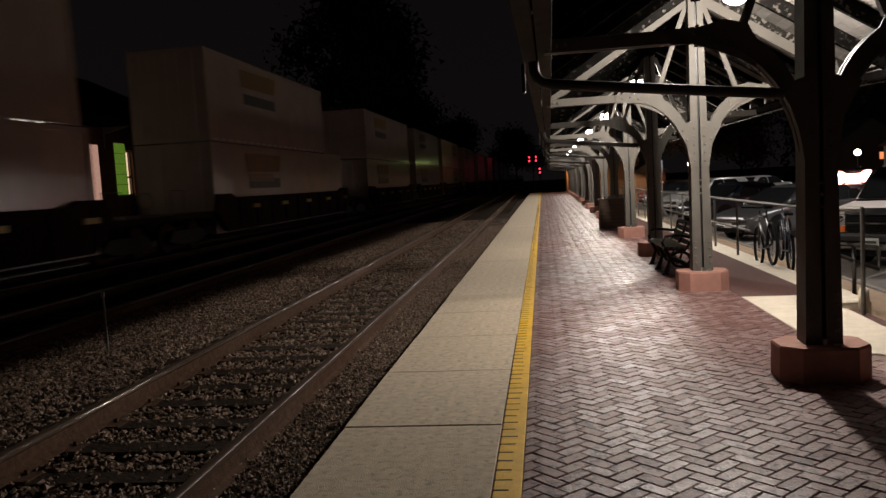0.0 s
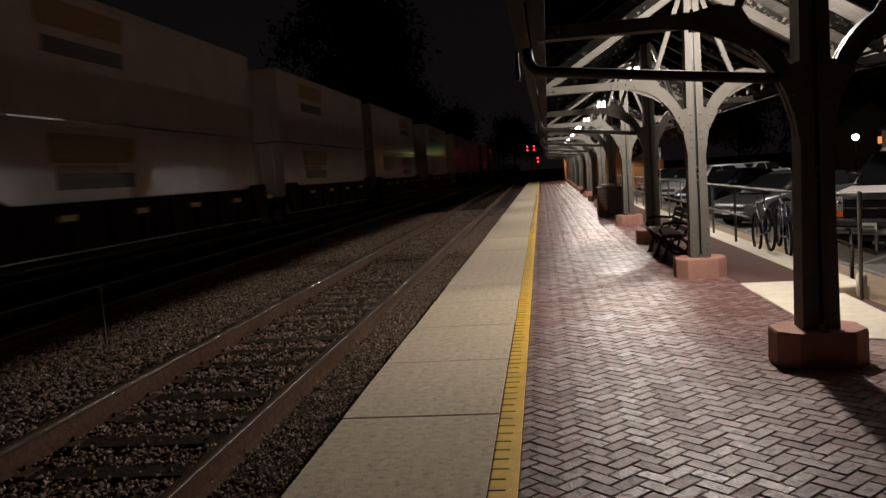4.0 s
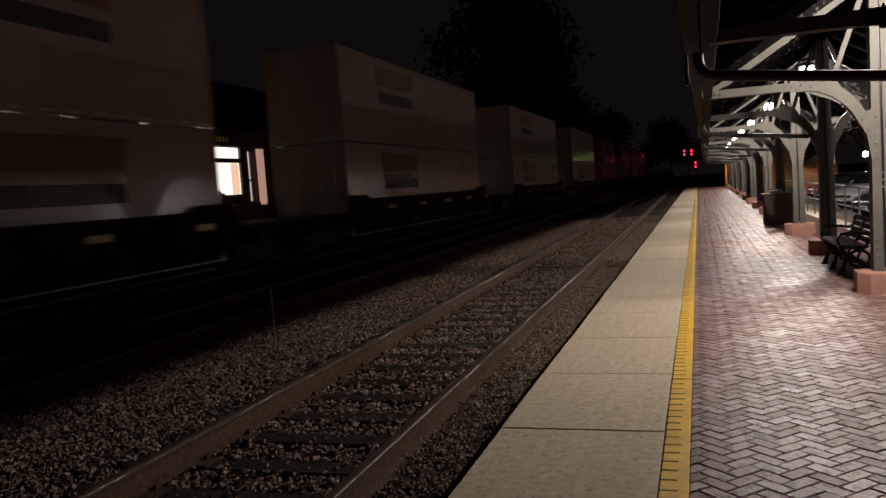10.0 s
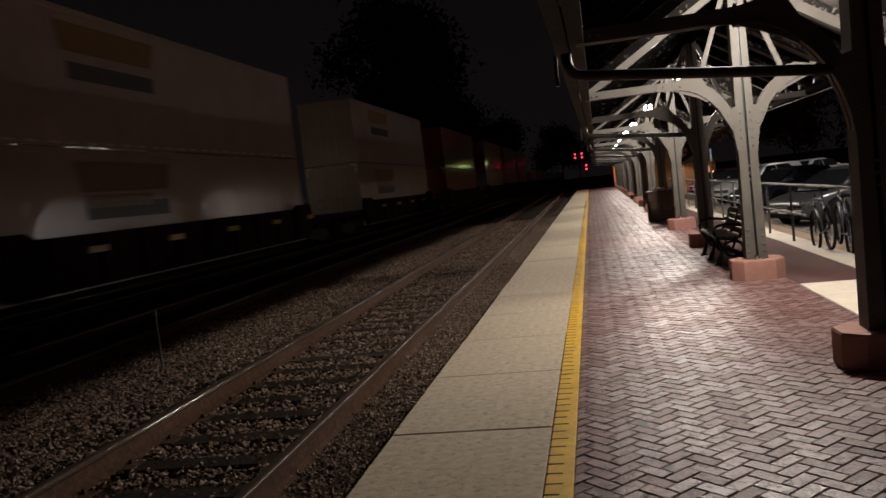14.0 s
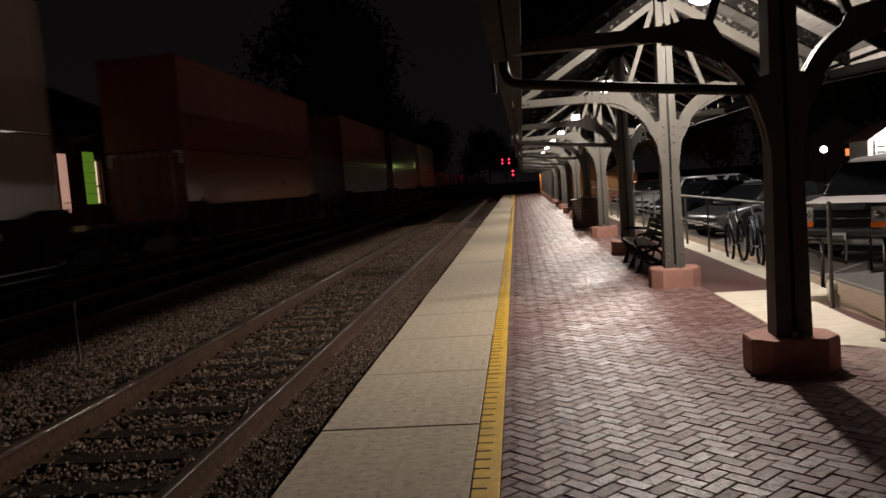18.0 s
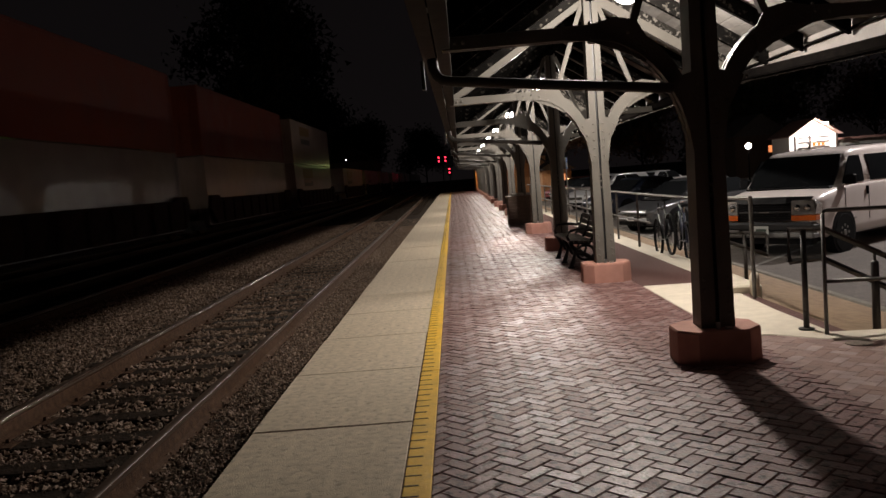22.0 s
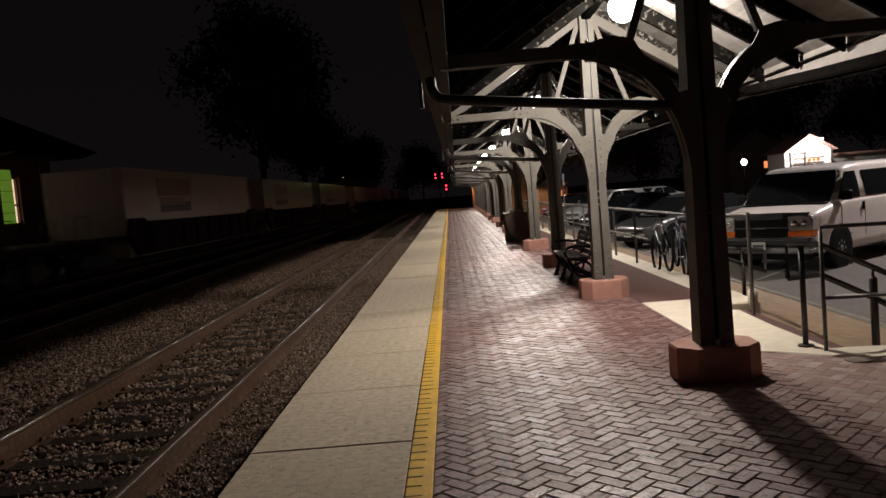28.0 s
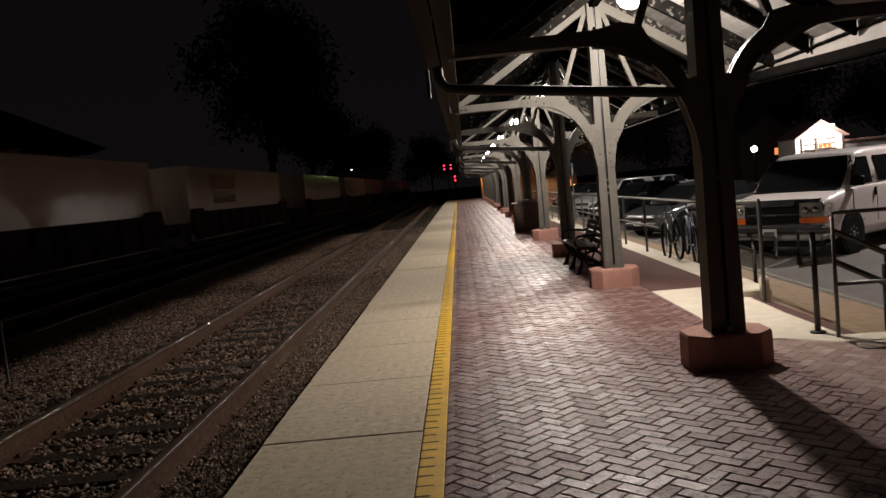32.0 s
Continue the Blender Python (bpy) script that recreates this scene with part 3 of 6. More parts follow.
def pavers():
    W = 0.0895
    c45 = math.sqrt(0.5)
    full, rest, dusty = [], Shape(), Shape()
    rng = random.Random(3)
    for b in range(-76, 690):
        for a in range(b - 30, b + 44):
            if (a - b) % 4 == 0:
                u0, v0, lu, lv = a, b, 2, 1
            elif (b - a) % 4 == 1:
                u0, v0, lu, lv = a, b, 1, 2
            else:
                continue
            cu, cv = (u0 + lu / 2) * W, (v0 + lv / 2) * W
            x, y = (cu - cv) * c45, (cu + cv) * c45
            x += 1.3
            if y < -5.5 or y > 81.5 or x < -0.32:
                continue
            xr = 4.2 if y < 5.0 else (2.19 if y > 6.4 else 4.2)
            if x > xr + 0.1 or (y > 40 and x > 2.3):
                continue
            worn = x > 2.3 and y < 6.4
            gap = 0.001 if worn else 0.0034
            hu, hv = lu * W / 2 - gap, lv * W / 2 - gap
            turned = lu == 1
            poly = [((du - dv) * c45 + x, (du + dv) * c45 + y) for du, dv in ((-hu, -hv), (hu, -hv), (hu, hv), (-hu, hv))]
            inside = x > YEL1 + 0.11 and ((y > 6.6 and x < 2.05) or (y < 4.8 and x < 2.95))
            if inside and 2.9 < y < 5.15 and x < 2.2:
                full.append((x, y, turned))
                continue
            if not inside:
                poly = clip_poly(poly, 1, 0, YEL1 + 0.003)
                if y > 6.3:
                    poly = clip_poly(poly, -1, 0, -2.188)
                elif x > 2.0:
                    poly = clip_poly(poly, -0.75, -0.66, -6.22) if x <= 2.9 else poly
                if y < 6.3:
                    poly = clip_poly(poly, -1, 0, -4.3)
                    poly = clip_poly(poly, 0, -1, -6.0) if x > 2.9 else poly
                if len(poly) < 3:
                    continue
            dz = rng.uniform(-0.001, 0.0) if worn else rng.uniform(-0.003, 0.0015)
            k, k2 = (0.0, rng.gauss(0, 0.004)) if worn else (rng.gauss(0, 0.003), rng.gauss(0, 0.009))
            top = inset(poly, 0.001 if worn else 0.0055)
            (dusty if worn else rest).rings([[(p, q, -0.06) for p, q in poly], [(p, q, dz - 0.004) for p, q in poly], [(p, q, dz + k * (p - x) * 4 + k2 * (q - y)) for p, q in top]])
    floor = thing("brick_floor", pose(0, 0, 0), "worn reddish-brown brick pavers in a herringbone bond", "brick floor", "", "structure")
    me = bpy.data.meshes.new("brick_field")
    me.from_pydata(rest.v, [], rest.f)
    tagged(part("brick_field", me, brick_far, floor, "herringbone brick pavers further off"), kind="stuff")
    me = bpy.data.meshes.new("dusty_bricks")
    me.from_pydata(dusty.v, [], dusty.f)
    tagged(part("dusty_bricks", me, brick_dusty, floor, "dusty worn pavers with filled joints"), kind="stuff")
    hu, hv = W - 0.0034, W / 2 - 0.0034
    one = Shape().rings([[(p, q, -0.06) for p, q in ((-hu, -hv), (hu, -hv), (hu, hv), (-hu, hv))],
                         [(p, q, -0.004) for p, q in ((-hu, -hv), (hu, -hv), (hu, hv), (-hu, hv))],
                         [(p, q, 0.0) for p, q in ((-hu + .004, -hv + .004), (hu - .004, -hv + .004), (hu - .004, hv - .004), (-hu + .004, hv - .004))]]).mesh("brick")
    for x, y, turned in full:
        part("brick", one, brick_mat, floor, m=pose(x, y, rng.uniform(-0.003, 0.0015), rng.gauss(0, 0.55), rng.gauss(0, 0.55), (135 if turned else 45) + rng.uniform(-0.6, 0.6)))


# ---------------------------------------------------------------- pad, walkway, kerbs on the car park side
solid("concrete_pad", Shape().prism([(2.19, 6.42), (2.5, 6.33), (2.8, 6.04), (3.08, 5.89), (3.5, 5.80), (4.3, 5.66), (4.3, 6.12), (3.22, 6.23), (2.95, 6.26), (2.94, 7.35), (3.02, 9.3), (2.19, 9.36)], -0.2, 0.006, "z"), pad_concrete,
      "pale cream concrete ramp pad beside the brick floor", "concrete pad", bevel=0.006)
solid("walkway", box(2.192, 3.03, 9.364, 82, -0.2, -0.012), walk_asphalt, "grey asphalt walkway between bricks and kerb", "walkway")
kerb = thing("kerb", pose(0, 0, 0), "pale concrete kerb along the car park", "kerb", "", "structure")
kerb_mesh = box(3.032, 3.44, 0.004, 2.996, -0.7, 0.0, cut=0.02).mesh("kerb_stone")
for i in range(24):
    part("kerb_stone", kerb_mesh, pad_concrete, kerb, m=pose(0, 9.3 + 3 * i, 0))
solid("side_floor", box(3.082, 4.3, -6, 6.0, -0.6, -0.0075), joint_sand, "sand bed under the bricks beside the platform", "pavement")
solid("sunken_verge", Shape().prism([(2.9, -0.6), (4.82, -0.6), (4.82, -0.45), (2.9, -0.13)], 6.06, 9.3, "y"), tan_dirt, "tan bare ground between pad and car park", "verge")
solid("verge_strip", Shape().prism([(3.442, -0.6), (4.82, -0.6), (4.82, -0.45), (3.442, -0.25)], 9.302, 80, "y"), tan_dirt, "tan bare ground between kerb and car park", "verge")
solid("lot_kerb", box(4.825, 4.95, -6, 80, -0.6, -0.43, cut=0.02), concrete_dark, "weathered kerb at the edge of the car park", "kerb")
solid("end_block", box(2.88, 3.22, 8.36, 9.30, -0.4, 0.085, cut=0.02), pad_concrete, "pale concrete kerb end block", "kerb block")
cover = thing("drain_cover", pose(2.95, 5.83, -0.003), "round dull drain cover set in the paving", "drain cover")
part("drain_ring", Shape().lathe([(0.095, -0.02), (0.095, 0.009), (0.084, 0.0095)], 20), walk_asphalt, cover)
part("drain_lid", Shape().lathe([(0.083, -0.02), (0.081, 0.007), (0.02, 0.0075)], 20), walk_asphalt, cover)
lines = thing("parking_lines", pose(0, 0, LOT), "worn white parking lines on the asphalt", "road marking", "", "structure")
for i in range(1, 9):
    part("parking_line", box(-0.05, 0.05, 0, 5.4, 0.0, 0.004), line_paint, lines, m=pose(4.9, 9.9 + 3.7 * i, 0, 0, 0, -41))
part("parking_line", box(-0.05, 0.05, 0, 5.4, 0.0, 0.004), line_paint, lines, m=pose(4.3, 7.0, 0, 0, 0, -62))


# ---------------------------------------------------------------- canopy
def rivets(points, y, r=0.014):
    s = Shape()
    for x, z in points:
        s.lathe([(r, 0), (r * 0.8, -0.007), (r * 0.3, -0.010)], 6, pose(x, y, z), "y")
    return s


def canopy_column():
    """One built-up steel column with its base, curved brackets and king struts; x and z from the column's foot."""
    t = thing("canopy_column", can(COL0), "cream-painted riveted steel canopy column on a salmon concrete base", "column", "canopy columns")
    a, b, c = 0.30, 0.235, 0.12
    oct_ = [(-a + c, -b), (a - c, -b), (a, -b + c), (a, b - c), (a - c, b), (-a + c, b), (-a, b - c), (-a, -b + c)]
    s = Shape().rings([[(x * 1.01, y * 1.01, -0.05) for x, y in oct_], [(x, y, 0.225) for x, y in oct_], [(x * 0.975, y * 0.965, 0.243) for x, y in oct_]])
    part("base", s, base_paint, t, "salmon painted concrete base")
    for side in (-1, 1):
        # channel: flat face to the front and back, tapering upwards
        ch = Shape()
        for y0, y1 in ((-0.105, -0.085), (0.085, 0.105)):
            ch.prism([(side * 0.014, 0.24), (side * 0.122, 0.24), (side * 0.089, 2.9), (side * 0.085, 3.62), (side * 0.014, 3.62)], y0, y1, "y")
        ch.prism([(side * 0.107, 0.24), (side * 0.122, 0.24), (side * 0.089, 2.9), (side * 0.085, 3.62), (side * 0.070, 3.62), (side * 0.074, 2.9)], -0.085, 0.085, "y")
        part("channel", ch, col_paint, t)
        # curved bracket
        rs = []
        n = 14
        for i in range(n + 1):
            w = i / n * math.pi / 2
            lo = (0.78 - 0.68 * math.sin(w), 1.45 + 0.92 * math.cos(w))
            up = (0.72 - 0.66 * math.sin(w) + 0.02, 1.75 + 0.725 * math.cos(w))
            lo, up = (side * lo[0], lo[1]), (side * up[0], up[1])
            rs.append((lo, up))
        br = Shape()
        for y0, y1 in ((-0.055, -0.014), (0.014, 0.055)):
            br.rings([[(lo[0], y0, lo[1]), (up[0], y0, up[1]), (up[0], y1, up[1]), (lo[0], y1, lo[1])] for lo, up in rs])
            br.box(min(side * 0.7, side * 1.83), max(side * 0.7, side * 1.83), y0, y1, 2.375, 2.470, cut=0.006)
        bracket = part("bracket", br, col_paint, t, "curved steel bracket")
        fl = []
        for i in range(n + 1):
            w = i / n * math.pi / 2
            lo = (side * (0.78 - 0.68 * math.sin(w)), 1.45 + 0.92 * math.cos(w))
            fl.append(lo)
        for y0, y1 in ((-0.078, -0.015), (0.015, 0.078)):
            part("flange", Shape().rings([[(p[0], y0, p[1] - 0.012), (p[0], y0, p[1] + 0.008), (p[0], y1, p[1] + 0.008), (p[0], y1, p[1] - 0.012)] for p in fl]), col_paint, bracket)
        g = Shape().prism([(side * 0.36, 2.31), (side * 0.45, 2.478), (side * 0.60, 2.51), (side * 0.76, 2.474), (side * 0.98, 2.47), (side * 0.98, 2.375), (side * 0.78, 2.352), (side * 0.5, 2.235), (side * 0.40, 2.17)], -0.064, -0.056, "y")
        part("gusset", g, col_paint, bracket)
        part("rivet", rivets([(side * x, z) for x, z in ((0.9, 2.42), (0.8, 2.43), (0.7, 2.40), (0.6, 2.345), (0.5, 2.28), (0.78, 2.48), (0.38, 2.14), (0.3, 2.02), (1.74, 2.42), (1.68, 2.42))], -0.064), col_paint, bracket)
        # king strut
        st = Shape().prism([(side * 0.495, 2.46), (side * 0.44, 2.46), (side * 0.075, 3.47), (side * 0.125, 3.50)], -0.028, 0.028, "y")
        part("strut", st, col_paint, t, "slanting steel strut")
    for side in (-1, 1):
        gp = Shape().prism([(side * 0.014, 1.52), (side * 0.108, 1.52), (side * 0.15, 1.8), (side * 0.27, 2.03), (side * 0.10, 2.08), (side * 0.014, 2.08)], -0.111, -0.105, "y")
        part("gusset_plate", gp, col_paint, t, "riveted gusset plate")
    pts = [(x, z) for z in (1.6, 1.7, 1.8, 1.9, 2.0) for x in (-0.06, 0.06)] + [(-0.19, 1.98), (0.19, 1.98), (-0.14, 1.86), (0.14, 1.86)]
    part("gusset_rivet", rivets(pts, -0.111), col_paint, t)
    foot = [(x, z) for z in (0.34, 0.42, 0.52, 0.6) for x in (-0.085, 0.085)] + [(0.0, z) for z in (1.2, 1.28, 1.36)]
    part("foot_rivet", rivets(foot, -0.105, 0.016), col_paint, t)
    # the gap's shade is given by a solid black strip
    part("web", Shape().box(-0.014, 0.014, -0.06, 0.06, 0.24, 3.6), iron_black, t, "black strip standing in for the shaded gap between the channels")
    part("shoe_bolt", Shape().box(-0.03, 0.0, -0.16, -0.13, 0.243, 0.29).box(0.03, 0.08, -0.19, -0.15, 0.243, 0.26), steel_grey, t, "steel anchor bolt")
    return t


first_column = canopy_column()
COLS = [COL0 + BAY * k for k in range(-2, 17)]
for y in COLS:
    if abs(y - COL0) > 0.01:
        copy_thing(first_column, can(y))

roof = thing("canopy_roof", CANOPY, "gabled timber canopy roof with dark painted rafters", "canopy roof", "", "structure")
Y0R, Y1R = -6.0, 76.6


def roof_z(x, drop=0.0):
    return RIDGE - SLOPE * abs(x - XC) - drop


# rafters with a curved tail
def rafter_shape(side, deep):
    if side > 0:
        e = XC + 1.80
        return [(XC, roof_z(XC)), (e, roof_z(e)), (e, roof_z(e) - deep * 0.95), (XC, roof_z(XC) - deep * 1.05)]
    e = XC + side * 1.985
    o = [(XC, roof_z(XC)), (e, roof_z(e)), (e, roof_z(e) - 0.05), (e - side * 0.06, roof_z(e) - 0.095), (e - side * 0.14, roof_z(e) - 0.115), (e - side * 0.20, roof_z(e) - 0.09)]
    tail = e - side * 0.26
    o += [(tail, roof_z(tail) - deep), (XC, roof_z(XC) - deep * 1.05)]
    return o


raf = {}
for side in (-1, 1):
    raf[side] = Shape().prism(rafter_shape(side, 0.175 if side > 0 else 0.225), -0.03, 0.03, "y").mesh("rafter")
    raf[side * 3] = Shape().prism(rafter_shape(side, 0.10), -0.045, 0.045, "y").mesh("rafter")
    raf[side * 2] = Shape().prism([(XC + side * u, roof_z(XC + side * u) - v) for u, v in ((0.08, 0.102), (1.9, 0.102), (1.9, 0.165), (1.6, 0.235), (0.08, 0.235))], -0.055, 0.055, "y").mesh("truss_chord")
PITCH = BAY * 2 / 9
for y in stations(10.17 - 16 * PITCH, Y1R - 0.5, PITCH):
    for side in (-1, 1):
        truss = abs((y - COL0) / BAY - round((y - COL0) / BAY)) < 0.1
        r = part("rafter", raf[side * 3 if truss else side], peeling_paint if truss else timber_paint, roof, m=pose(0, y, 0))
        if truss:
            part("truss_chord", raf[side * 2], col_paint, r, "painted steel chord under the rafter")
boards = Shape()
for side in (-1, 1):
    run = 1.99
    n = 17
    for i in range(n):
        a, b = run * i / n + 0.003, run * (i + 1) / n - 0.003
        xa, xb = XC + side * a, XC + side * b
        boards.prism([(xa, roof_z(xa) + 0.002), (xb, roof_z(xb) + 0.002), (xb, roof_z(xb) + 0.025), (xa, roof_z(xa) + 0.025)], Y0R, Y1R, "y")
part("roof_boarding", boards, deck_paint, roof, "painted roof boarding seen from below")
cover = Shape()
for side in (-1, 1):
    xa, xb = XC, XC + side * 2.0
    cover.prism([(xa, roof_z(xa) + 0.028), (xb, roof_z(xb) + 0.028), (xb, roof_z(xb) + 0.05), (xa, roof_z(xa) + 0.06)], Y0R - 0.05, Y1R + 0.05, "y")
part("roof_covering", cover, shingle, roof, "dark shingle roof covering")
for side in (-1, 1):
    x = XC + side * 1.9
    if side > 0:
        part("eave_blocking", box(x - 0.07, x - 0.048, Y0R, Y1R, 2.365, roof_z(x - 0.048) - 0.002), blocking_paint, roof, "pale painted board closing the eave")
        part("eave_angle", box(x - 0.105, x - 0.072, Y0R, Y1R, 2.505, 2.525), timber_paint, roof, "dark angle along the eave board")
        gutter = []
        for y, z in ((Y0R, 2.26), (4.0, 2.235), (6.6, 2.235), (7.7, 2.277), (8.45, 2.312), (10.0, 2.375), (12.0, 2.38), (Y1R, 2.38)):
            gutter.append([(x - 0.125, y, z + 0.115), (x - 0.125, y, z + 0.03), (x - 0.11, y, z + 0.008), (x - 0.06, y, z), (x + 0.0, y, z + 0.006), (x + 0.05, y, z + 0.03), (x + 0.06, y, z + 0.125)])
        part("gutter_bead", Shape().tube([(r[4][0], r[4][1], r[4][2] - 0.008) for r in gutter], 0.007, 6), bead_paint, roof, "glossy rolled edge of the gutter", smooth=True)
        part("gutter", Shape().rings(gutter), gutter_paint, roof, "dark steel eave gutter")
        continue
    for d0, d1 in ((-0.125, -0.022), (-0.012, 0.088)):
        part("eave_beam", box(x - d1, x - d0, Y0R, Y1R, 2.385, 2.41, cut=0.004), beam_paint, roof, "brown-grey steel eave beam flange")
    part("eave_fascia", box(x + side * 0.03 - 0.008, x + side * 0.03 + 0.008, Y0R, Y1R, 2.411, 2.54), deck_paint, roof, "pale painted board over the eave beam")
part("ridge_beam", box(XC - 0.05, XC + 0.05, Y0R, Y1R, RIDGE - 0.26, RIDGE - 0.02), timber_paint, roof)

# drain pipes from the eave to every second column
pipe_path = [(-1.905, 0, 2.31), (-1.90, 0, 2.24), (-1.88, 0, 2.19), (-1.845, 0, 2.16), (-1.78, 0, 2.145), (-0.25, 0, 1.97)]
for k in range(0, 16, 2):
    dp = thing("drain_pipe", can(COL0 - 0.16 + BAY * k), "dark painted drain pipe running from eave to column", "drain pipe", "canopy drain pipes")
    part("pipe", Shape().tube(pipe_path, 0.037, 10), pipe_paint, dp, smooth=True)
    part("outlet", box(-1.99, -1.965, -0.035, 0.035, 2.10, 2.30, cut=0.006), pipe_paint, dp)

# pendant lamps
BULB = 470          # watts of a pendant lamp
LAMPS = [8.3 + 8.45 * k for k in range(8)]


def pendant():
    t = thing("pendant_lamp", pose(0, 0, 0), "round white glowing pendant lamp with a dark cap under the ridge", "lamp", "canopy lamps")
    part("globe", Shape().lathe([(0.01, -0.155)] + [(0.155 * math.sin(a), -0.155 * math.cos(a)) for a in (0.4, 0.8, 1.2, 1.57, 1.95, 2.3, 2.6)] + [(0.05, 0.142)], 18), lamp_glow, t, "glowing opal glass globe", smooth=True).visible_shadow = False
    part("cap", Shape().lathe([(0.150, 0.12), (0.152, 0.125), (0.105, 0.17), (0.035, 0.21), (0.03, 0.23)], 14), iron_black, t, "dark metal cap", smooth=True)
    part("stem", Shape().lathe([(0.012, 0.2), (0.012, 0.34)], 8), iron_black, t)
    return t


def lamp_pose(y, z):
    """The lamps hang in a line that runs nearly true to the platform's edge."""
    return can(y, z + (0.16 if y > 40 else 0.0)) @ pose(0.08 - 0.0072 * (y - 8.3), 0, 0)


lamp1 = pendant()
lamp1.matrix_basis = lamp_pose(LAMPS[0], 3.25)
for y in LAMPS[1:]:
    twin = copy_thing(lamp1, lamp_pose(y, 3.25))
    for child in twin.children:
        if child.name.startswith("globe"):
            child.visible_shadow = False
for y in LAMPS:
    p = lamp_pose(y, 3.22)
    bulb("lamp_bulb", p.translation.x, p.translation.y, p.translation.z, BULB, (1.0, 0.90, 0.80), 0.055)


# ---------------------------------------------------------------- bench, planter, railings
def bench(x, y):
    t = thing("bench", pose(x, y, 0) @ Matrix.Scale(1.0, 4), "dark slatted bench with curled black iron ends on the bricks", "bench")
    for yy in (-0.72, 0.0, 0.72):
        s = Shape()
        s.tube([(-0.21, yy, 0.0), (-0.17, yy, 0.10), (-0.13, yy, 0.24), (-0.20, yy, 0.38)], 0.034, 8)
        s.tube([(0.22, yy, 0.0), (0.14, yy, 0.10), (0.02, yy, 0.19), (-0.13, yy, 0.24)], 0.034, 8)
        s.tube([(0.02 + 0.13 * math.cos(a), yy, 0.22 + 0.11 * math.sin(a)) for a in [k * math.pi / 6 for k in range(13)]], 0.022, 7)
        s.tube([(-0.20, yy, 0.38), (0.08, yy, 0.355), (0.17, yy, 0.47), (0.24, yy, 0.70)], 0.024, 8)
        s.box(-0.25, -0.16, yy - 0.035, yy + 0.035, 0, 0.025).box(0.18, 0.27, yy - 0.035, yy + 0.035, 0, 0.025)
        leg = part("leg_frame", s, iron_black, t, "curled black iron end", smooth=True)
        if yy:
            a = [(-0.20, yy, 0.38), (-0.24, yy, 0.47), (-0.19, yy, 0.55), (-0.07, yy, 0.57), (0.05, yy, 0.56), (0.13, yy, 0.54), (0.20, yy, 0.56)]
            part("armrest", Shape().tube(a, 0.022, 8), iron_black, leg, smooth=True)
    for i in range(5):
        part("seat_slat", box(-0.23 + i * 0.074, -0.165 + i * 0.074, -0.8, 0.8, 0.385 - 0.005 * i, 0.415 - 0.005 * i, cut=0.006), bench_wood, t)
    for i in range(4):
        part("back_slat", box(-0.013, 0.013, -0.8, 0.8, 0, 0.075, cut=0.005, m=pose(0.155 + i * 0.028, 0, 0.40 + i * 0.084, 0, 18, 0)), bench_wood, t)
    return t


bench(1.88, 12.36)


def planter(x, y, s=1.0):
    t = thing("planter_box", pose(x, y, 0), "large dark wooden box standing between the columns", "planter")
    for i in range(8):
        z = 0.02 + i * 0.095
        part("board", Shape().box(-0.34, 0.34, -0.34, 0.34, z, z + 0.093, cut=0.004), planter_mat, t)
    part("rim", Shape().box(-0.37, 0.37, -0.37, 0.37, 0.78, 0.82, cut=0.01), planter_mat, t)
    part("liner_top", box(-0.2, 0.12, -0.3, 0.1, 0.82, 0.90, cut=0.02), shed_grey, t, "grey lid on the box")


planter(1.86, 22.5)


def handrail(name, label, path_list, feet, material, r=0.019, sides=8):
    x, y = feet[0][0], feet[0][1]
    t = thing(name, pose(x, y, 0), label, "handrail")
    for pth in path_list:
        part("rail_tube", Shape().tube([(a - x, b - y, c) for a, b, c in pth], r, sides), material, t, smooth=sides > 4)
    for a, b, z0, z1 in feet:
        p = part("post", Shape().tube([(a - x, b - y, z0), (a - x, b - y, z1)], r, 8), material, t, smooth=True)
        if sides > 4:
            continue
        part("foot_plate", Shape().lathe([(0.062, z0 - 0.006), (0.062, z0 + 0.012), (r, z0 + 0.018)], 12, pose(a - x, b - y, 0)), material, p)
    return t


handrail("grey_handrail", "grey painted tube handrail standing on the concrete pad", [
    [(2.876, 6.18, 0.95), (2.885, 6.18, 0.978), (2.91, 6.18, 0.985), (3.38, 6.15, 0.975), (3.41, 6.15, 0.965), (3.42, 6.15, 0.94)],
    [(2.876, 6.18, 0.425), (3.42, 6.15, 0.42), (3.45, 5.8, 0.43), (3.60, 4.1, 0.43)], [(3.42, 6.15, 0.95), (3.45, 5.8, 0.96), (3.60, 4.1, 0.96)]],
    [(2.876, 6.18, 0.006, 0.955), (3.42, 6.15, 0.006, 0.955), (3.60, 4.1, 0.0, 0.96)], rail_grey, 0.0165)
handrail("dark_handrail", "dark square handrail sloping down beside the pad", [
    [(2.695, 6.40, 0.573), (2.70, 6.40, 0.84), (2.97, 6.40, 0.826), (3.515, 6.40, 0.54), (3.535, 6.40, 0.267)],
    [(2.695, 6.40, 0.573), (2.96, 6.40, 0.583), (3.34, 6.40, 0.38), (3.535, 6.40, 0.267), (3.70, 6.40, 0.218), (3.70, 6.40, 0.489), (3.62, 6.40, 0.485)]],
    [(2.815, 6.40, 0.006, 0.82)], rail_dark, 0.024, 4)
lower_post = thing("rail_support", pose(3.385, 6.40, -0.3), "dark tube post under the sloping handrail", "post")
part("tube", Shape().lathe([(0.031, 0.0), (0.031, 0.81), (0.022, 0.83)], 12), rail_dark, lower_post, smooth=True)
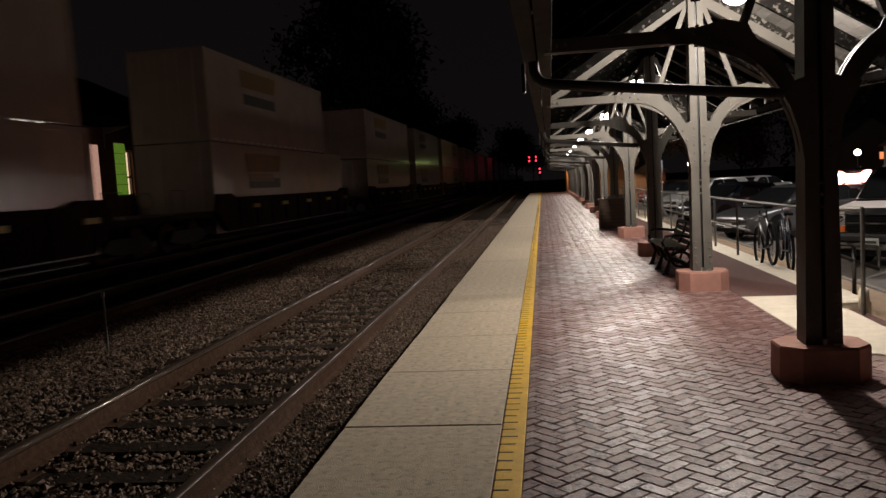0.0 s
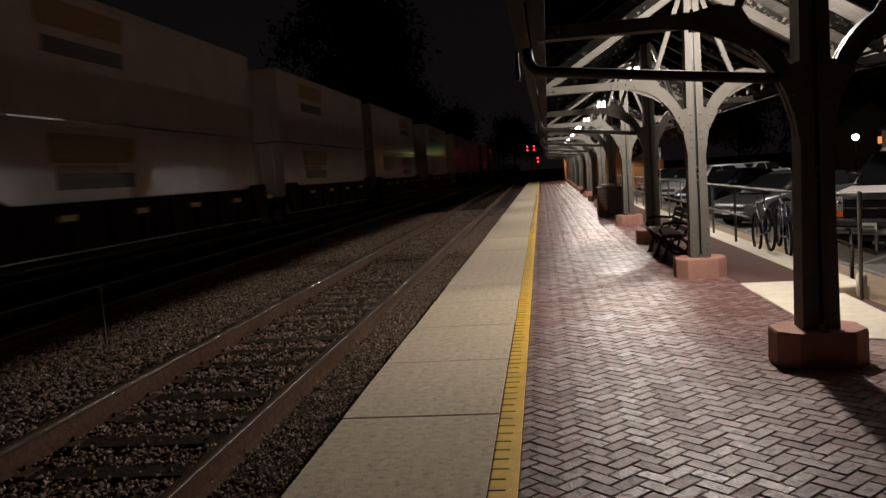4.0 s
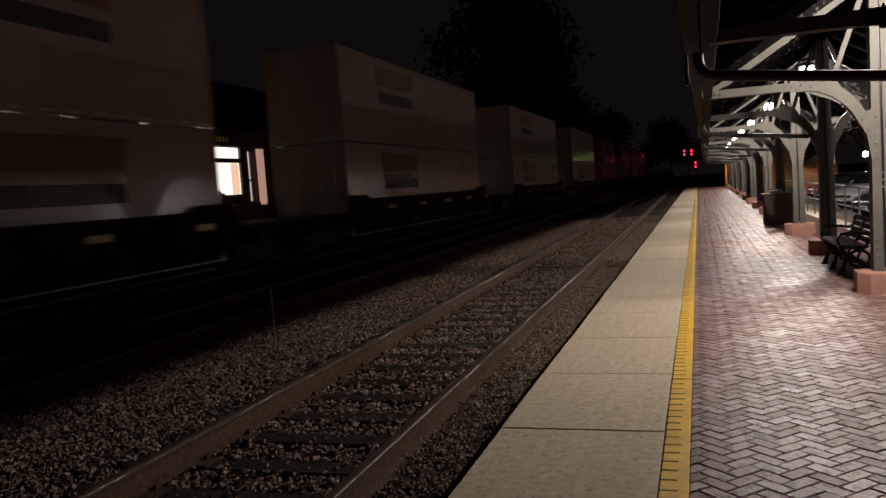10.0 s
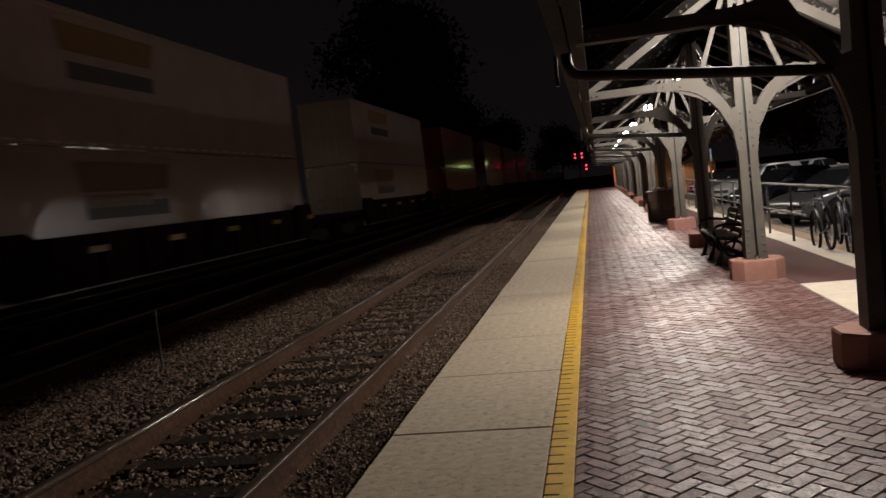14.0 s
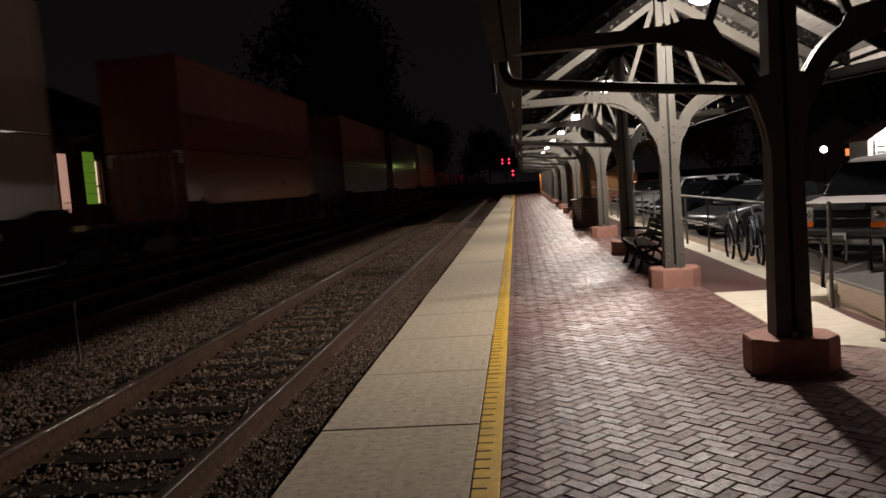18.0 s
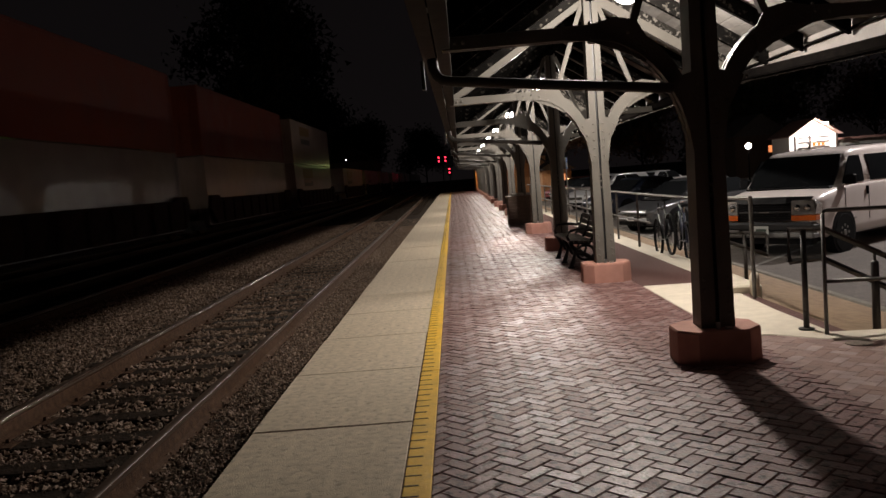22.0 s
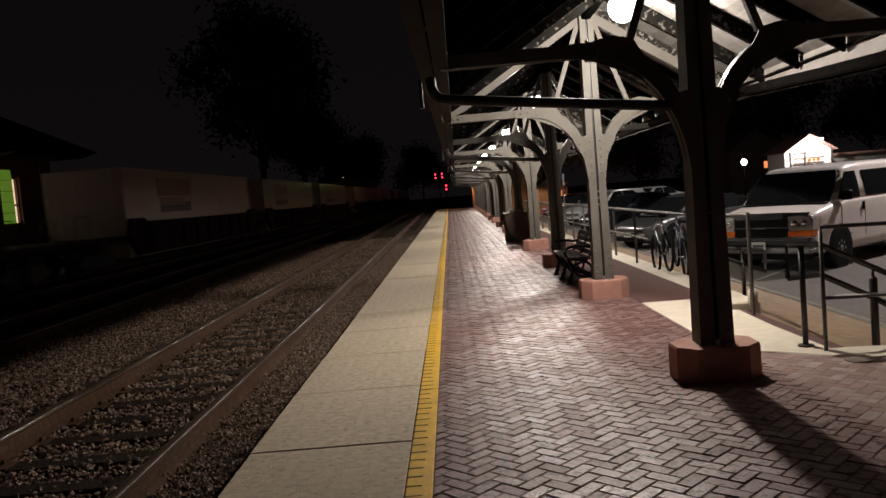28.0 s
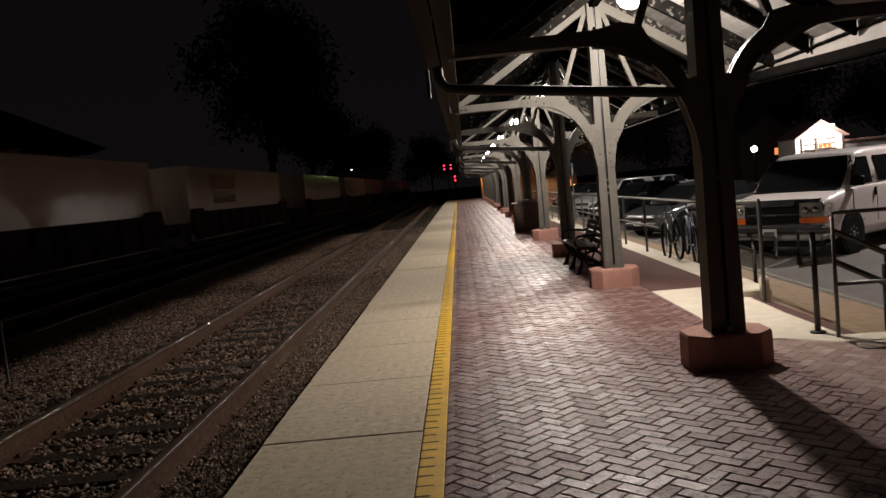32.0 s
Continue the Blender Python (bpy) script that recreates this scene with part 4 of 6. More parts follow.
part("pin", Shape().lathe([(0.012, 0.8), (0.012, 0.905)], 8), rail_dark, lower_post)


handrail("far_dark_handrail", "dark handrail loop at the end of the kerb", [
    [(3.10, 9.2, 0.56), (3.16, 9.2, 0.585), (3.60, 9.2, 0.53), (3.62, 9.2, 0.50), (3.62, 9.2, 0.28), (3.16, 9.2, 0.47), (3.10, 9.2, 0.50), (3.10, 9.2, 0.56)]],
    [(3.36, 9.2, 0.0, 0.56)], rail_dark, 0.024)


def fence():
    t = thing("railing", pose(3.0, 8.0, 0), "grey tube railing with two rails along the kerb", "railing")
    ys = [8.0] + [13.9 + 1.75 * i for i in range(12)]

    def xf(y):
        return 0.0 if y < 9 else 0.22

    part("top_rail", Shape().tube([(0, 0, 1.03), (0.1, 1.0, 0.99), (0.22, 2.0, 0.94), (0.22, 26.2, 0.92)], 0.022, 8), rail_grey, t)
    part("middle_rail", Shape().tube([(0.22, 5.0, 0.47), (0.22, 26.2, 0.46)], 0.02, 8), rail_grey, t)
    for y in ys:
        part("post", Shape().tube([(xf(y), y - 8, 0.0), (xf(y), y - 8, 1.04 if y < 9 else 0.93)], 0.022, 8), rail_grey, t)


fence()
fence_end = thing("railing_end", pose(3.08, 8.2, 0), "short grey bollard post at the end of the kerb block", "bollard")
part("bollard_tube", Shape().lathe([(0.05, 0.0), (0.05, 0.2), (0.03, 0.24)], 12), pad_concrete, fence_end, smooth=True)


# ---------------------------------------------------------------- bicycles
def ring_tube(R, r, n=28, k=6, m=None):
    s = Shape()
    vs, fs = [], []
    for i in range(n):
        a = 2 * math.pi * i / n
        for j in range(k):
            b = 2 * math.pi * j / k
            rr = R + r * math.cos(b)
            vs.append((rr * math.cos(a), r * math.sin(b), rr * math.sin(a)))
    for i in range(n):
        for j in range(k):
            fs.append((i * k + j, i * k + (j + 1) % k, ((i + 1) % n) * k + (j + 1) % k, ((i + 1) % n) * k + j))
    return s.put(vs, fs, m)


def bicycle(x, y, z, turn, lean, colour, label):
    t = thing("bicycle", pose(x, y, z, 0, lean, turn) @ Matrix.Scale(0.9, 4), label, "bicycle", "parked bicycles")
    for side in (-1, 1):
        c = side * 0.51
        w = part("wheel", ring_tube(0.335, 0.025, m=pose(c, 0, 0.355)), rubber, t, "black bicycle tyre", smooth=True)
        part("rim", ring_tube(0.31, 0.009, m=pose(c, 0, 0.355)), plastic_black, w, smooth=True)
        sp = Shape()
        for i in range(14):
            a = 2 * math.pi * i / 14
            sp.tube([(c, 0, 0.355), (c + 0.31 * math.cos(a), 0, 0.355 + 0.31 * math.sin(a))], 0.002, 3)
        part("spokes", sp, plastic_black, w)
    A, B, C, D = (-0.51, 0, 0.355), (-0.06, 0, 0.29), (-0.2, 0, 0.80), (0.33, 0, 0.86)
    for p, q in ((A, B), (A, C), (B, C), (C, D), (B, (0.35, 0, 0.74))):
        part("frame_tube", Shape().tube([p, q], 0.021, 8), colour, t, smooth=True)
    part("fork", Shape().tube([(0.31, 0, 0.95), (0.38, 0, 0.66), (0.51, 0, 0.355)], 0.016, 8), colour, t, smooth=True)
    part("handlebar", Shape().tube([(0.28, -0.30, 1.02), (0.36, -0.22, 1.02), (0.31, 0, 1.0), (0.36, 0.22, 1.02), (0.28, 0.30, 1.02)], 0.014, 8), plastic_black, t, smooth=True)
    part("saddle", Shape().rings([[(-0.34, yy, 0.93) for yy in (-0.07, 0.07)] + [(-0.34, yy, 0.97) for yy in (0.07, -0.07)], [(-0.08, yy, 0.94) for yy in (-0.02, 0.02)] + [(-0.08, yy, 0.965) for yy in (0.02, -0.02)]]), plastic_black, t)
    part("seat_post", Shape().tube([C, (-0.23, 0, 0.94)], 0.014, 6), chrome, t)
    part("crank", Shape().tube([(-0.06, -0.09, 0.14), (-0.06, -0.06, 0.29), (-0.06, 0.06, 0.29), (-0.06, 0.09, 0.44)], 0.01, 6), steel_grey, t)
    return t


bike_blue = mat("blue_bike_paint", (0.015, 0.02, 0.045), rough=0.35, coat=0.3)
bike_black = mat("black_bike_paint", (0.01, 0.01, 0.011), rough=0.35, coat=0.3)
bicycle(3.26, 12.32, -0.01, 87, 7, bike_black, "black bicycle leaning beside the railing on the kerb")
bicycle(3.60, 12.55, -0.06, 82, -6, bike_blue, "dark blue bicycle parked against the railing")


# ---------------------------------------------------------------- vehicles
def paint(name, c, metal=0.0):
    return mat(name, c, tuple(0.92 * v for v in c), rough=0.32, metal=metal, scale=2, coat=0.7, coat_rough=0.08)


white_paint = paint("white_van_paint", (0.70, 0.63, 0.60))
silver_paint = paint("silver_car_paint", (0.4, 0.405, 0.41), 0.3)
dark_paint = paint("charcoal_car_paint", (0.05, 0.055, 0.065), 0.3)
grey_paint = paint("grey_car_paint", (0.055, 0.056, 0.058), 0.3)
navy_paint = paint("navy_car_paint", (0.016, 0.022, 0.038), 0.3)
red_paint = paint("red_car_paint", (0.22, 0.02, 0.025))


def loft(stations_):
    """Rings of a body: (x, half width low, half width high, z low, z belt, z high)."""
    rs = []
    for x, w0, w1, z0, zb, z1 in stations_:
        rs.append([(x, -w0 * 0.93, z0), (x, w0 * 0.93, z0), (x, w0, z0 + 0.12), (x, w0 * 1.0, zb), (x, w1, z1 - 0.05), (x, w1 * 0.9, z1), (x, -w1 * 0.9, z1), (x, -w1, z1 - 0.05), (x, -w0, zb), (x, -w0, z0 + 0.12)])
    return Shape().rings(rs)


def wheel(t, x, y, r, w, rim_mat):
    s = Shape().lathe([(r * 0.62, -w / 2), (r * 0.95, -w / 2), (r, -w / 2 + 0.03), (r, w / 2 - 0.03), (r * 0.95, w / 2), (r * 0.62, w / 2)], 24, pose(x, y, r), "y")
    wh = part("wheel", s, rubber, t, "black tyre", smooth=False)
    sgn = 1 if y > 0 else -1
    h = Shape().lathe([(r * 0.63, sgn * (w / 2 - 0.05)), (r * 0.6, sgn * (w / 2 - 0.005)), (r * 0.5, sgn * (w / 2 - 0.02)), (r * 0.2, sgn * (w / 2 - 0.01)), (r * 0.12, sgn * (w / 2 + 0.015))], 20, pose(x, y, r), "y")
    for i in range(8):
        a = 2 * math.pi * i / 8
        h.lathe([(0.035, sgn * (w / 2 - 0.03)), (0.03, sgn * (w / 2 + 0.002))], 6, pose(x + r * 0.38 * math.cos(a), y, r + r * 0.38 * math.sin(a)), "y")
    part("rim", h, rim_mat, wh, "grey steel rim")


rim_grey = mat("dirty_wheel_paint", (0.13, 0.12, 0.11), (0.07, 0.065, 0.06), rough=0.6, scale=12)
valance_grey = mat("grey_valance", (0.16, 0.155, 0.15), (0.11, 0.107, 0.104), rough=0.5)


def round_section(x, w, z0, zb, zt, r, x_top=None, lean=0.0):
    """Closed ring of a car body at x: half width w, foot z0, belt zb, top zt, shoulder radius r."""
    xt = x if x_top is None else x_top
    half = [(w * 0.9, z0, 0), (w * 0.985, z0 + 0.07, 0), (w, z0 + 0.2, 0), (w, zb, 0)]
    for k in range(5):
        a = math.pi / 2 * k / 4
        half.append((w - lean - r + r * math.cos(a), zt - r + r * math.sin(a), 1))
    half.append((w * 0.45, zt + 0.012, 1))
    pts = [(x + (xt - x) * f, y, z) for y, z, f in half]
    return pts + [(p[0], -p[1], p[2]) for p in reversed(pts)]


def van(m, label):
    t = thing("passenger_van", m, label, "van")
    body = Shape().rings([round_section(*a) for a in ((0.07, 0.86, 0.46, 0.86, 1.03, 0.06), (0.03, 0.93, 0.42, 0.90, 1.065, 0.07), (-0.06, 0.98, 0.38, 0.95, 1.10, 0.09), (-0.3, 1.0, 0.34, 0.98, 1.16, 0.12),
                                                     (-0.62, 1.005, 0.30, 1.02, 1.21, 0.12), (-0.85, 1.005, 0.30, 1.04, 1.24, 0.10), (-1.2, 1.005, 0.30, 1.05, 1.27, 0.07), (-3.2, 1.01, 0.30, 1.05, 1.27, 0.06),
                                                     (-5.5, 1.0, 0.32, 1.05, 1.27, 0.06), (-5.66, 0.97, 0.40, 1.03, 1.24, 0.08))])
    part("body", body, white_paint, t, "white painted body", smooth=True)
    cab = []
    for x, xt, w, zt, lean in ((-0.80, -1.42, 0.95, 1.86, 0.13), (-0.98, -1.50, 0.965, 1.91, 0.12), (-1.3, -1.7, 0.975, 1.94, 0.105), (-2.2, -2.3, 0.98, 1.965, 0.10), (-4.0, -4.0, 0.98, 1.97, 0.10), (-5.56, -5.5, 0.97, 1.95, 0.11), (-5.62, -5.58, 0.94, 1.90, 0.12)):
        ring = [(x, w, 1.235), (x + (xt - x) * 0.5, w - lean * 0.35, 1.55)]
        for k in range(6):
            a = math.pi / 2 * k / 5
            ring.append((xt, w - lean - 0.13 + 0.13 * math.cos(a), zt - 0.11 + 0.11 * math.sin(a)))
        ring.append((xt, w * 0.4, zt + 0.015))
        cab.append(ring + [(p[0], -p[1], p[2]) for p in reversed(ring)])
    part("cabin", Shape().rings(cab), white_paint, t, "white painted cabin and roof", smooth=True)
    ws = [(-0.79, -0.88, 1.265), (-0.79, 0.88, 1.265), (-1.075, 0.86, 1.56), (-1.36, 0.76, 1.84), (-1.36, -0.76, 1.84), (-1.075, -0.86, 1.56)]
    part("windscreen", Shape().rings([ws, [(p[0] + 0.03, p[1], p[2] + 0.012) for p in ws]]), car_glass, t, "dark windscreen")
    part("cowl", box(-0.86, -0.66, -0.86, 0.86, 1.225, 1.262, cut=0.01), plastic_black, t)
    for s in (-1, 1):
        for x0, x1, x2, x3, nm in ((-0.93, -1.76, -1.72, -1.34, "door_window"), (-2.03, -3.048, -3.048, -1.99, "side_window"), (-3.052, -4.3, -4.3, -3.052, "side_window"), (-4.36, -5.4, -5.35, -4.36, "side_window")):
            a = [(x0, s * 0.966, 1.285), (x1, s * 0.972, 1.285), (x1 * 0.5 + x2 * 0.5, s * 0.947, 1.55), (x2, s * 0.898, 1.80), (x3, s * 0.895, 1.80), (x0 * 0.55 + x3 * 0.45, s * 0.945, 1.55)]
            part(nm, Shape().rings([a, [(p[0], p[1] + s * 0.02, p[2]) for p in a]]), car_glass, t, "dark tinted window")
        part("door_handle", box(-1.83, -1.795, min(s * 1.0, s * 1.04), max(s * 1.0, s * 1.04), 1.03, 1.19, cut=0.008), plastic_black, t)
        for x in (-1.9, -0.98):
            part("door_seam", box(x, x + 0.010, min(s * 0.99, s * 1.012), max(s * 0.99, s * 1.012), 0.55, 1.2), plastic_black, t)
        part("mirror", box(-1.06, -0.96, min(s * 0.99, s * 1.2), max(s * 0.99, s * 1.2), 1.27, 1.46, cut=0.03), plastic_black, t, "black door mirror")
        for x in (-0.88, -4.31):
            part("wheel_arch", Shape().lathe([(0.44, s * 0.8), (0.44, s * 1.014), (0.405, s * 1.016)], 28, pose(x, 0, 0.40), "y"), plastic_black, t, "black wheel arch")
            wheel(t, x, s * 0.90, 0.37, 0.25, rim_grey)
        lampb = part("headlamp", Shape().rings([[(0.0, s * 0.56, 0.80), (-0.10, s * 0.99, 0.80), (-0.13, s * 1.0, 0.98), (-0.09, s * 0.93, 1.06), (0.0, s * 0.56, 1.045)],
                                                 [(0.155, s * 0.56, 0.80), (0.085, s * 0.985, 0.80), (0.06, s * 1.0, 0.99), (0.085, s * 0.94, 1.075), (0.14, s * 0.56, 1.06)]]), lens_clear, t, "clear headlamp")
        for yy, xx in ((0.66, 0.128), (0.84, 0.102)):
            part("reflector", Shape().lathe([(0.062, xx - 0.02), (0.058, xx + 0.022), (0.03, xx + 0.034), (0.008, xx + 0.036)], 16, pose(0, s * yy, 0.93), "x"), chrome, lampb, "bright lamp bowl", smooth=True)
        part("indicator", Shape().rings([[(0.0, s * 0.555, 0.69), (-0.10, s * 0.99, 0.69), (-0.10, s * 0.99, 0.79), (0.0, s * 0.555, 0.79)], [(0.16, s * 0.555, 0.69), (0.09, s * 0.985, 0.69), (0.085, s * 0.985, 0.79), (0.155, s * 0.555, 0.79)]]), amber, t, "amber indicator lens")
        part("wiper", Shape().tube([(-0.78, s * 0.45, 1.29), (-0.92, s * 0.05, 1.43)], 0.010, 5), plastic_black, t)
    part("grille", Shape().box(0.02, 0.125, -0.555, 0.555, 0.68, 1.05, cut=0.02), plastic_black, t, "black grille")
    for z in (0.73, 0.785, 0.895, 0.95):
        part("grille_bar", box(0.12, 0.136, -0.54, 0.54, z, z + 0.018), plastic_black, t)
    part("grille_bar", box(0.12, 0.142, -0.545, 0.545, 0.83, 0.865, cut=0.008), bumper_grey, t)
    part("badge", Shape().prism([(-0.11, 0.835), (0.11, 0.835), (0.09, 0.86), (-0.09, 0.86)], 0.143, 0.149, "x"), frame_dark, t)
    part("hood_deflector", Shape().rings([[(0.13, y, 1.0), (0.16, y, 1.01), (0.12 - 0.1 * y * y, y, 1.135), (0.08 - 0.1 * y * y, y, 1.13)] if abs(y) < 0.7 else [(0.09, y, 1.05), (0.11, y, 1.06), (0.06 - 0.06 * y * y, y, 1.125), (0.02 - 0.06 * y * y, y, 1.12)] for y in (-0.9, -0.72, -0.45, 0, 0.45, 0.72, 0.9)]), plastic_black, t, "dark bonnet deflector")
    part("bumper", Shape().box(-0.1, 0.19, -0.98, 0.98, 0.50, 0.66, cut=0.05), bumper_grey, t, "dark grey front bumper")
    part("bumper_valance", Shape().box(-0.1, 0.16, -0.97, 0.97, 0.36, 0.498, cut=0.05), valance_grey, t, "bright lower bumper")
    part("air_dam", box(-0.1, 0.10, -0.9, 0.9, 0.24, 0.36, cut=0.02), plastic_black, t)
    pl = part("number_plate", box(0.19, 0.20, -0.19, 0.11, 0.44, 0.59), plate_white, t)
    part("plate_bar", box(0.20, 0.203, -0.15, 0.07, 0.49, 0.54), plate_bar, pl)
    part("chassis", box(-5.4, -0.2, -0.7, 0.7, 0.24, 0.36), plastic_black, t)
    part("script_badge", box(-1.36, -1.2, 1.004, 1.012, 0.60, 0.625), steel_grey, t)
    return t


def sedan(m, colour, label, category="car", tall=0.0, group="parked cars"):
    t = thing("parked_car", m, label, category, group)
    h = tall
    body = Shape().rings([round_section(*a) for a in ((0.05, 0.60, 0.36, 0.50 + h * .2, 0.58 + h * .3, 0.05), (-0.02, 0.76, 0.28, 0.54 + h * .2, 0.655 + h * .3, 0.06), (-0.16, 0.86, 0.22, 0.60 + h * .3, 0.72 + h * .4, 0.08),
                                                     (-0.45, 0.895, 0.20, 0.66 + h * .4, 0.80 + h * .5, 0.10), (-0.85, 0.91, 0.20, 0.72 + h * .5, 0.87 + h * .6, 0.10), (-1.25, 0.915, 0.20, 0.78 + h * .6, 0.925 + h * .7, 0.09),
                                                     (-2.4, 0.92, 0.20, 0.82 + h * .6, 0.95 + h * .7, 0.07), (-3.6, 0.92, 0.20, 0.84 + h * .6, 0.97 + h * .7, 0.07), (-4.2, 0.90, 0.22, 0.84 + h * .6, 0.98 + h * .7, 0.09), (-4.5, 0.84, 0.28, 0.80 + h * .5, 0.95 + h * .6, 0.10), (-4.62, 0.72, 0.38, 0.70 + h * .4, 0.86 + h * .5, 0.10))])
    part("body", body, colour, t, smooth=True)
    zb, zt = 0.92 + h * .7, 1.43 + h
    back, lift = (-4.45, 0.28) if tall else (-4.0, 0.85)
    cab = []
    for x, xt, w, z1, lean in ((-1.10, -1.86, 0.84, zt - 0.07, 0.19), (-1.30, -1.98, 0.855, zt - 0.025, 0.18), (-1.75, -2.25, 0.865, zt, 0.175), (-2.7, -2.75, 0.87, zt + 0.005, 0.175), (back + 0.35, back + lift + 0.15, 0.86, zt - 0.02, 0.18), (back, back + lift, 0.82, zt - 0.08, 0.19)):
        ring = [(x, w, zb), (x + (xt - x) * 0.5, w - lean * 0.38, zb + (z1 - zb) * 0.5)]
        for k in range(5):
            a = math.pi / 2 * k / 4
            ring.append((xt, w - lean - 0.11 + 0.11 * math.cos(a), z1 - 0.09 + 0.09 * math.sin(a)))
        ring.append((xt, w * 0.4, z1 + 0.012))
        cab.append(ring + [(p[0], -p[1], p[2]) for p in reversed(ring)])
    part("cabin", Shape().rings(cab), colour, t, smooth=True)
    wl = [(-1.07, -0.77, zb + 0.035), (-1.07, 0.77, zb + 0.035), (-1.44, 0.72, zb + 0.24), (-1.80, 0.61, zt - 0.075), (-1.80, -0.61, zt - 0.075), (-1.44, -0.72, zb + 0.24)]
    part("windscreen", Shape().rings([wl, [(p[0] + 0.02, p[1], p[2] + 0.012) for p in wl]]), car_glass, t, "dark windscreen")
    for s in (-1, 1):
        for x0, x1, x2, x3 in ((-1.48, -2.5, -2.5, -2.04), (-2.58, -3.62, -3.32, -2.58)):
            a = [(x0, s * 0.852, zb + 0.05), (x1, s * 0.858, zb + 0.05), ((x1 + x2) / 2, s * 0.805, zb + 0.27), (x2, s * 0.70, zt - 0.075), (x3, s * 0.695, zt - 0.075), ((x0 + x3) / 2, s * 0.80, zb + 0.27)]
            part("side_window", Shape().rings([a, [(p[0], p[1] + s * 0.014, p[2]) for p in a]]), car_glass, t)
        lamp = part("headlamp", Shape().rings([[(-0.10, s * 0.47, 0.53 + h * .3), (-0.27, s * 0.85, 0.57 + h * .3), (-0.32, s * 0.83, 0.70 + h * .4), (-0.12, s * 0.49, 0.655 + h * .3)], [(0.035, s * 0.47, 0.53 + h * .3), (-0.11, s * 0.875, 0.57 + h * .3), (-0.19, s * 0.86, 0.705 + h * .4), (-0.005, s * 0.49, 0.66 + h * .3)]]), lens_clear, t, "clear headlamp")
        for k, yy in enumerate((0.58, 0.72)):
            part("reflector", Shape().lathe([(0.052, -0.03), (0.045, 0.012 - k * 0.05), (0.012, 0.02 - k * 0.05)], 12, pose(0.0, s * yy, 0.605 + h * .32), "x"), chrome, lamp)
        part("door_handle", box(-2.42, -2.27, min(s * 0.915, s * 0.94), max(s * 0.915, s * 0.94), 0.76 + h * .6, 0.79 + h * .6, cut=0.006), chrome, t)
        part("window_trim", Shape().tube([(-1.40, s * 0.868, zb + 0.02), (-2.5, s * 0.875, zb + 0.025), (-3.7, s * 0.868, zb + 0.03)], 0.010, 5), chrome, t, "bright window trim")
        part("mirror", box(-1.46, -1.32, min(s * 0.87, s * 1.04), max(s * 0.87, s * 1.04), zb + 0.03, zb + 0.16, cut=0.04), colour, t)
        part("tail_lamp", box(-4.60, -4.42, min(s * 0.58, s * 0.80), max(s * 0.58, s * 0.80), 0.68 + h * .5, 0.82 + h * .5, cut=0.02), red_lens, t)
        for x in (-0.85, -3.55):
            part("wheel_arch", Shape().lathe([(0.38, s * 0.80), (0.38, s * 0.923), (0.335, s * 0.925)], 24, pose(x, 0, 0.33), "y"), plastic_black, t)
            wheel(t, x, s * 0.845, 0.32, 0.2, steel_grey)
    part("grille", Shape().box(-0.04, 0.062, -0.42, 0.42, 0.47 + h * .2, 0.585 + h * .3, cut=0.02), plastic_black, t)
    for z in (0.50, 0.535):
        part("grille_bar", box(0.055, 0.07, -0.40, 0.40, z + h * .2, z + 0.014 + h * .2), chrome, t)
    part("bumper", Shape().box(-0.12, 0.085, -0.72, 0.72, 0.36, 0.46, cut=0.04), colour, t)
    part("lower_intake", box(-0.02, 0.07, -0.55, 0.55, 0.25, 0.355, cut=0.01), plastic_black, t)
    pl = part("number_plate", box(0.087, 0.10, -0.15, 0.15, 0.37, 0.49), plate_white, t)
    part("plate_bar", box(0.10, 0.103, -0.11, 0.11, 0.41, 0.45), plate_bar, pl)
    part("underbody", box(-4.4, -0.3, -0.6, 0.6, 0.16, 0.25), plastic_black, t)
    return t


def facing(x, y, heading):
    """Pose of a vehicle whose front stands at x, y and points to heading (degrees from +x)."""
    return pose(x, y, LOT, 0, 0, heading)


van(facing(6.015, 15.23, 217.45), "white passenger van with black grille parked facing the railing")
sedan(facing(5.03, 22.4, 206), grey_paint, "charcoal grey car with glinting headlamps parked behind the railing")
sedan(facing(5.28, 29.9, 210), navy_paint, "dark navy car parked in the row behind the railing")
sedan(facing(5.72, 37.0, 214), silver_paint, "silver station wagon parked in the row", tall=0.12)
sedan(facing(5.9, 43.2, 214), dark_paint, "dark car parked further along the row")
sedan(facing(6.0, 48.0, 214), red_paint, "red car parked further along the row")
sedan(facing(10.2, 46.5, 214), silver_paint, "silver car parked behind the front row")
sedan(facing(14.5, 27.0, 60), dark_paint, "dark car standing in the second row of the lot")
sedan(facing(19.0, 31.0, 60), silver_paint, "grey car standing in the second row of the lot", tall=0.1)
sedan(facing(22.0, 24.0, 60), navy_paint, "dark blue car in the second row of the lot")


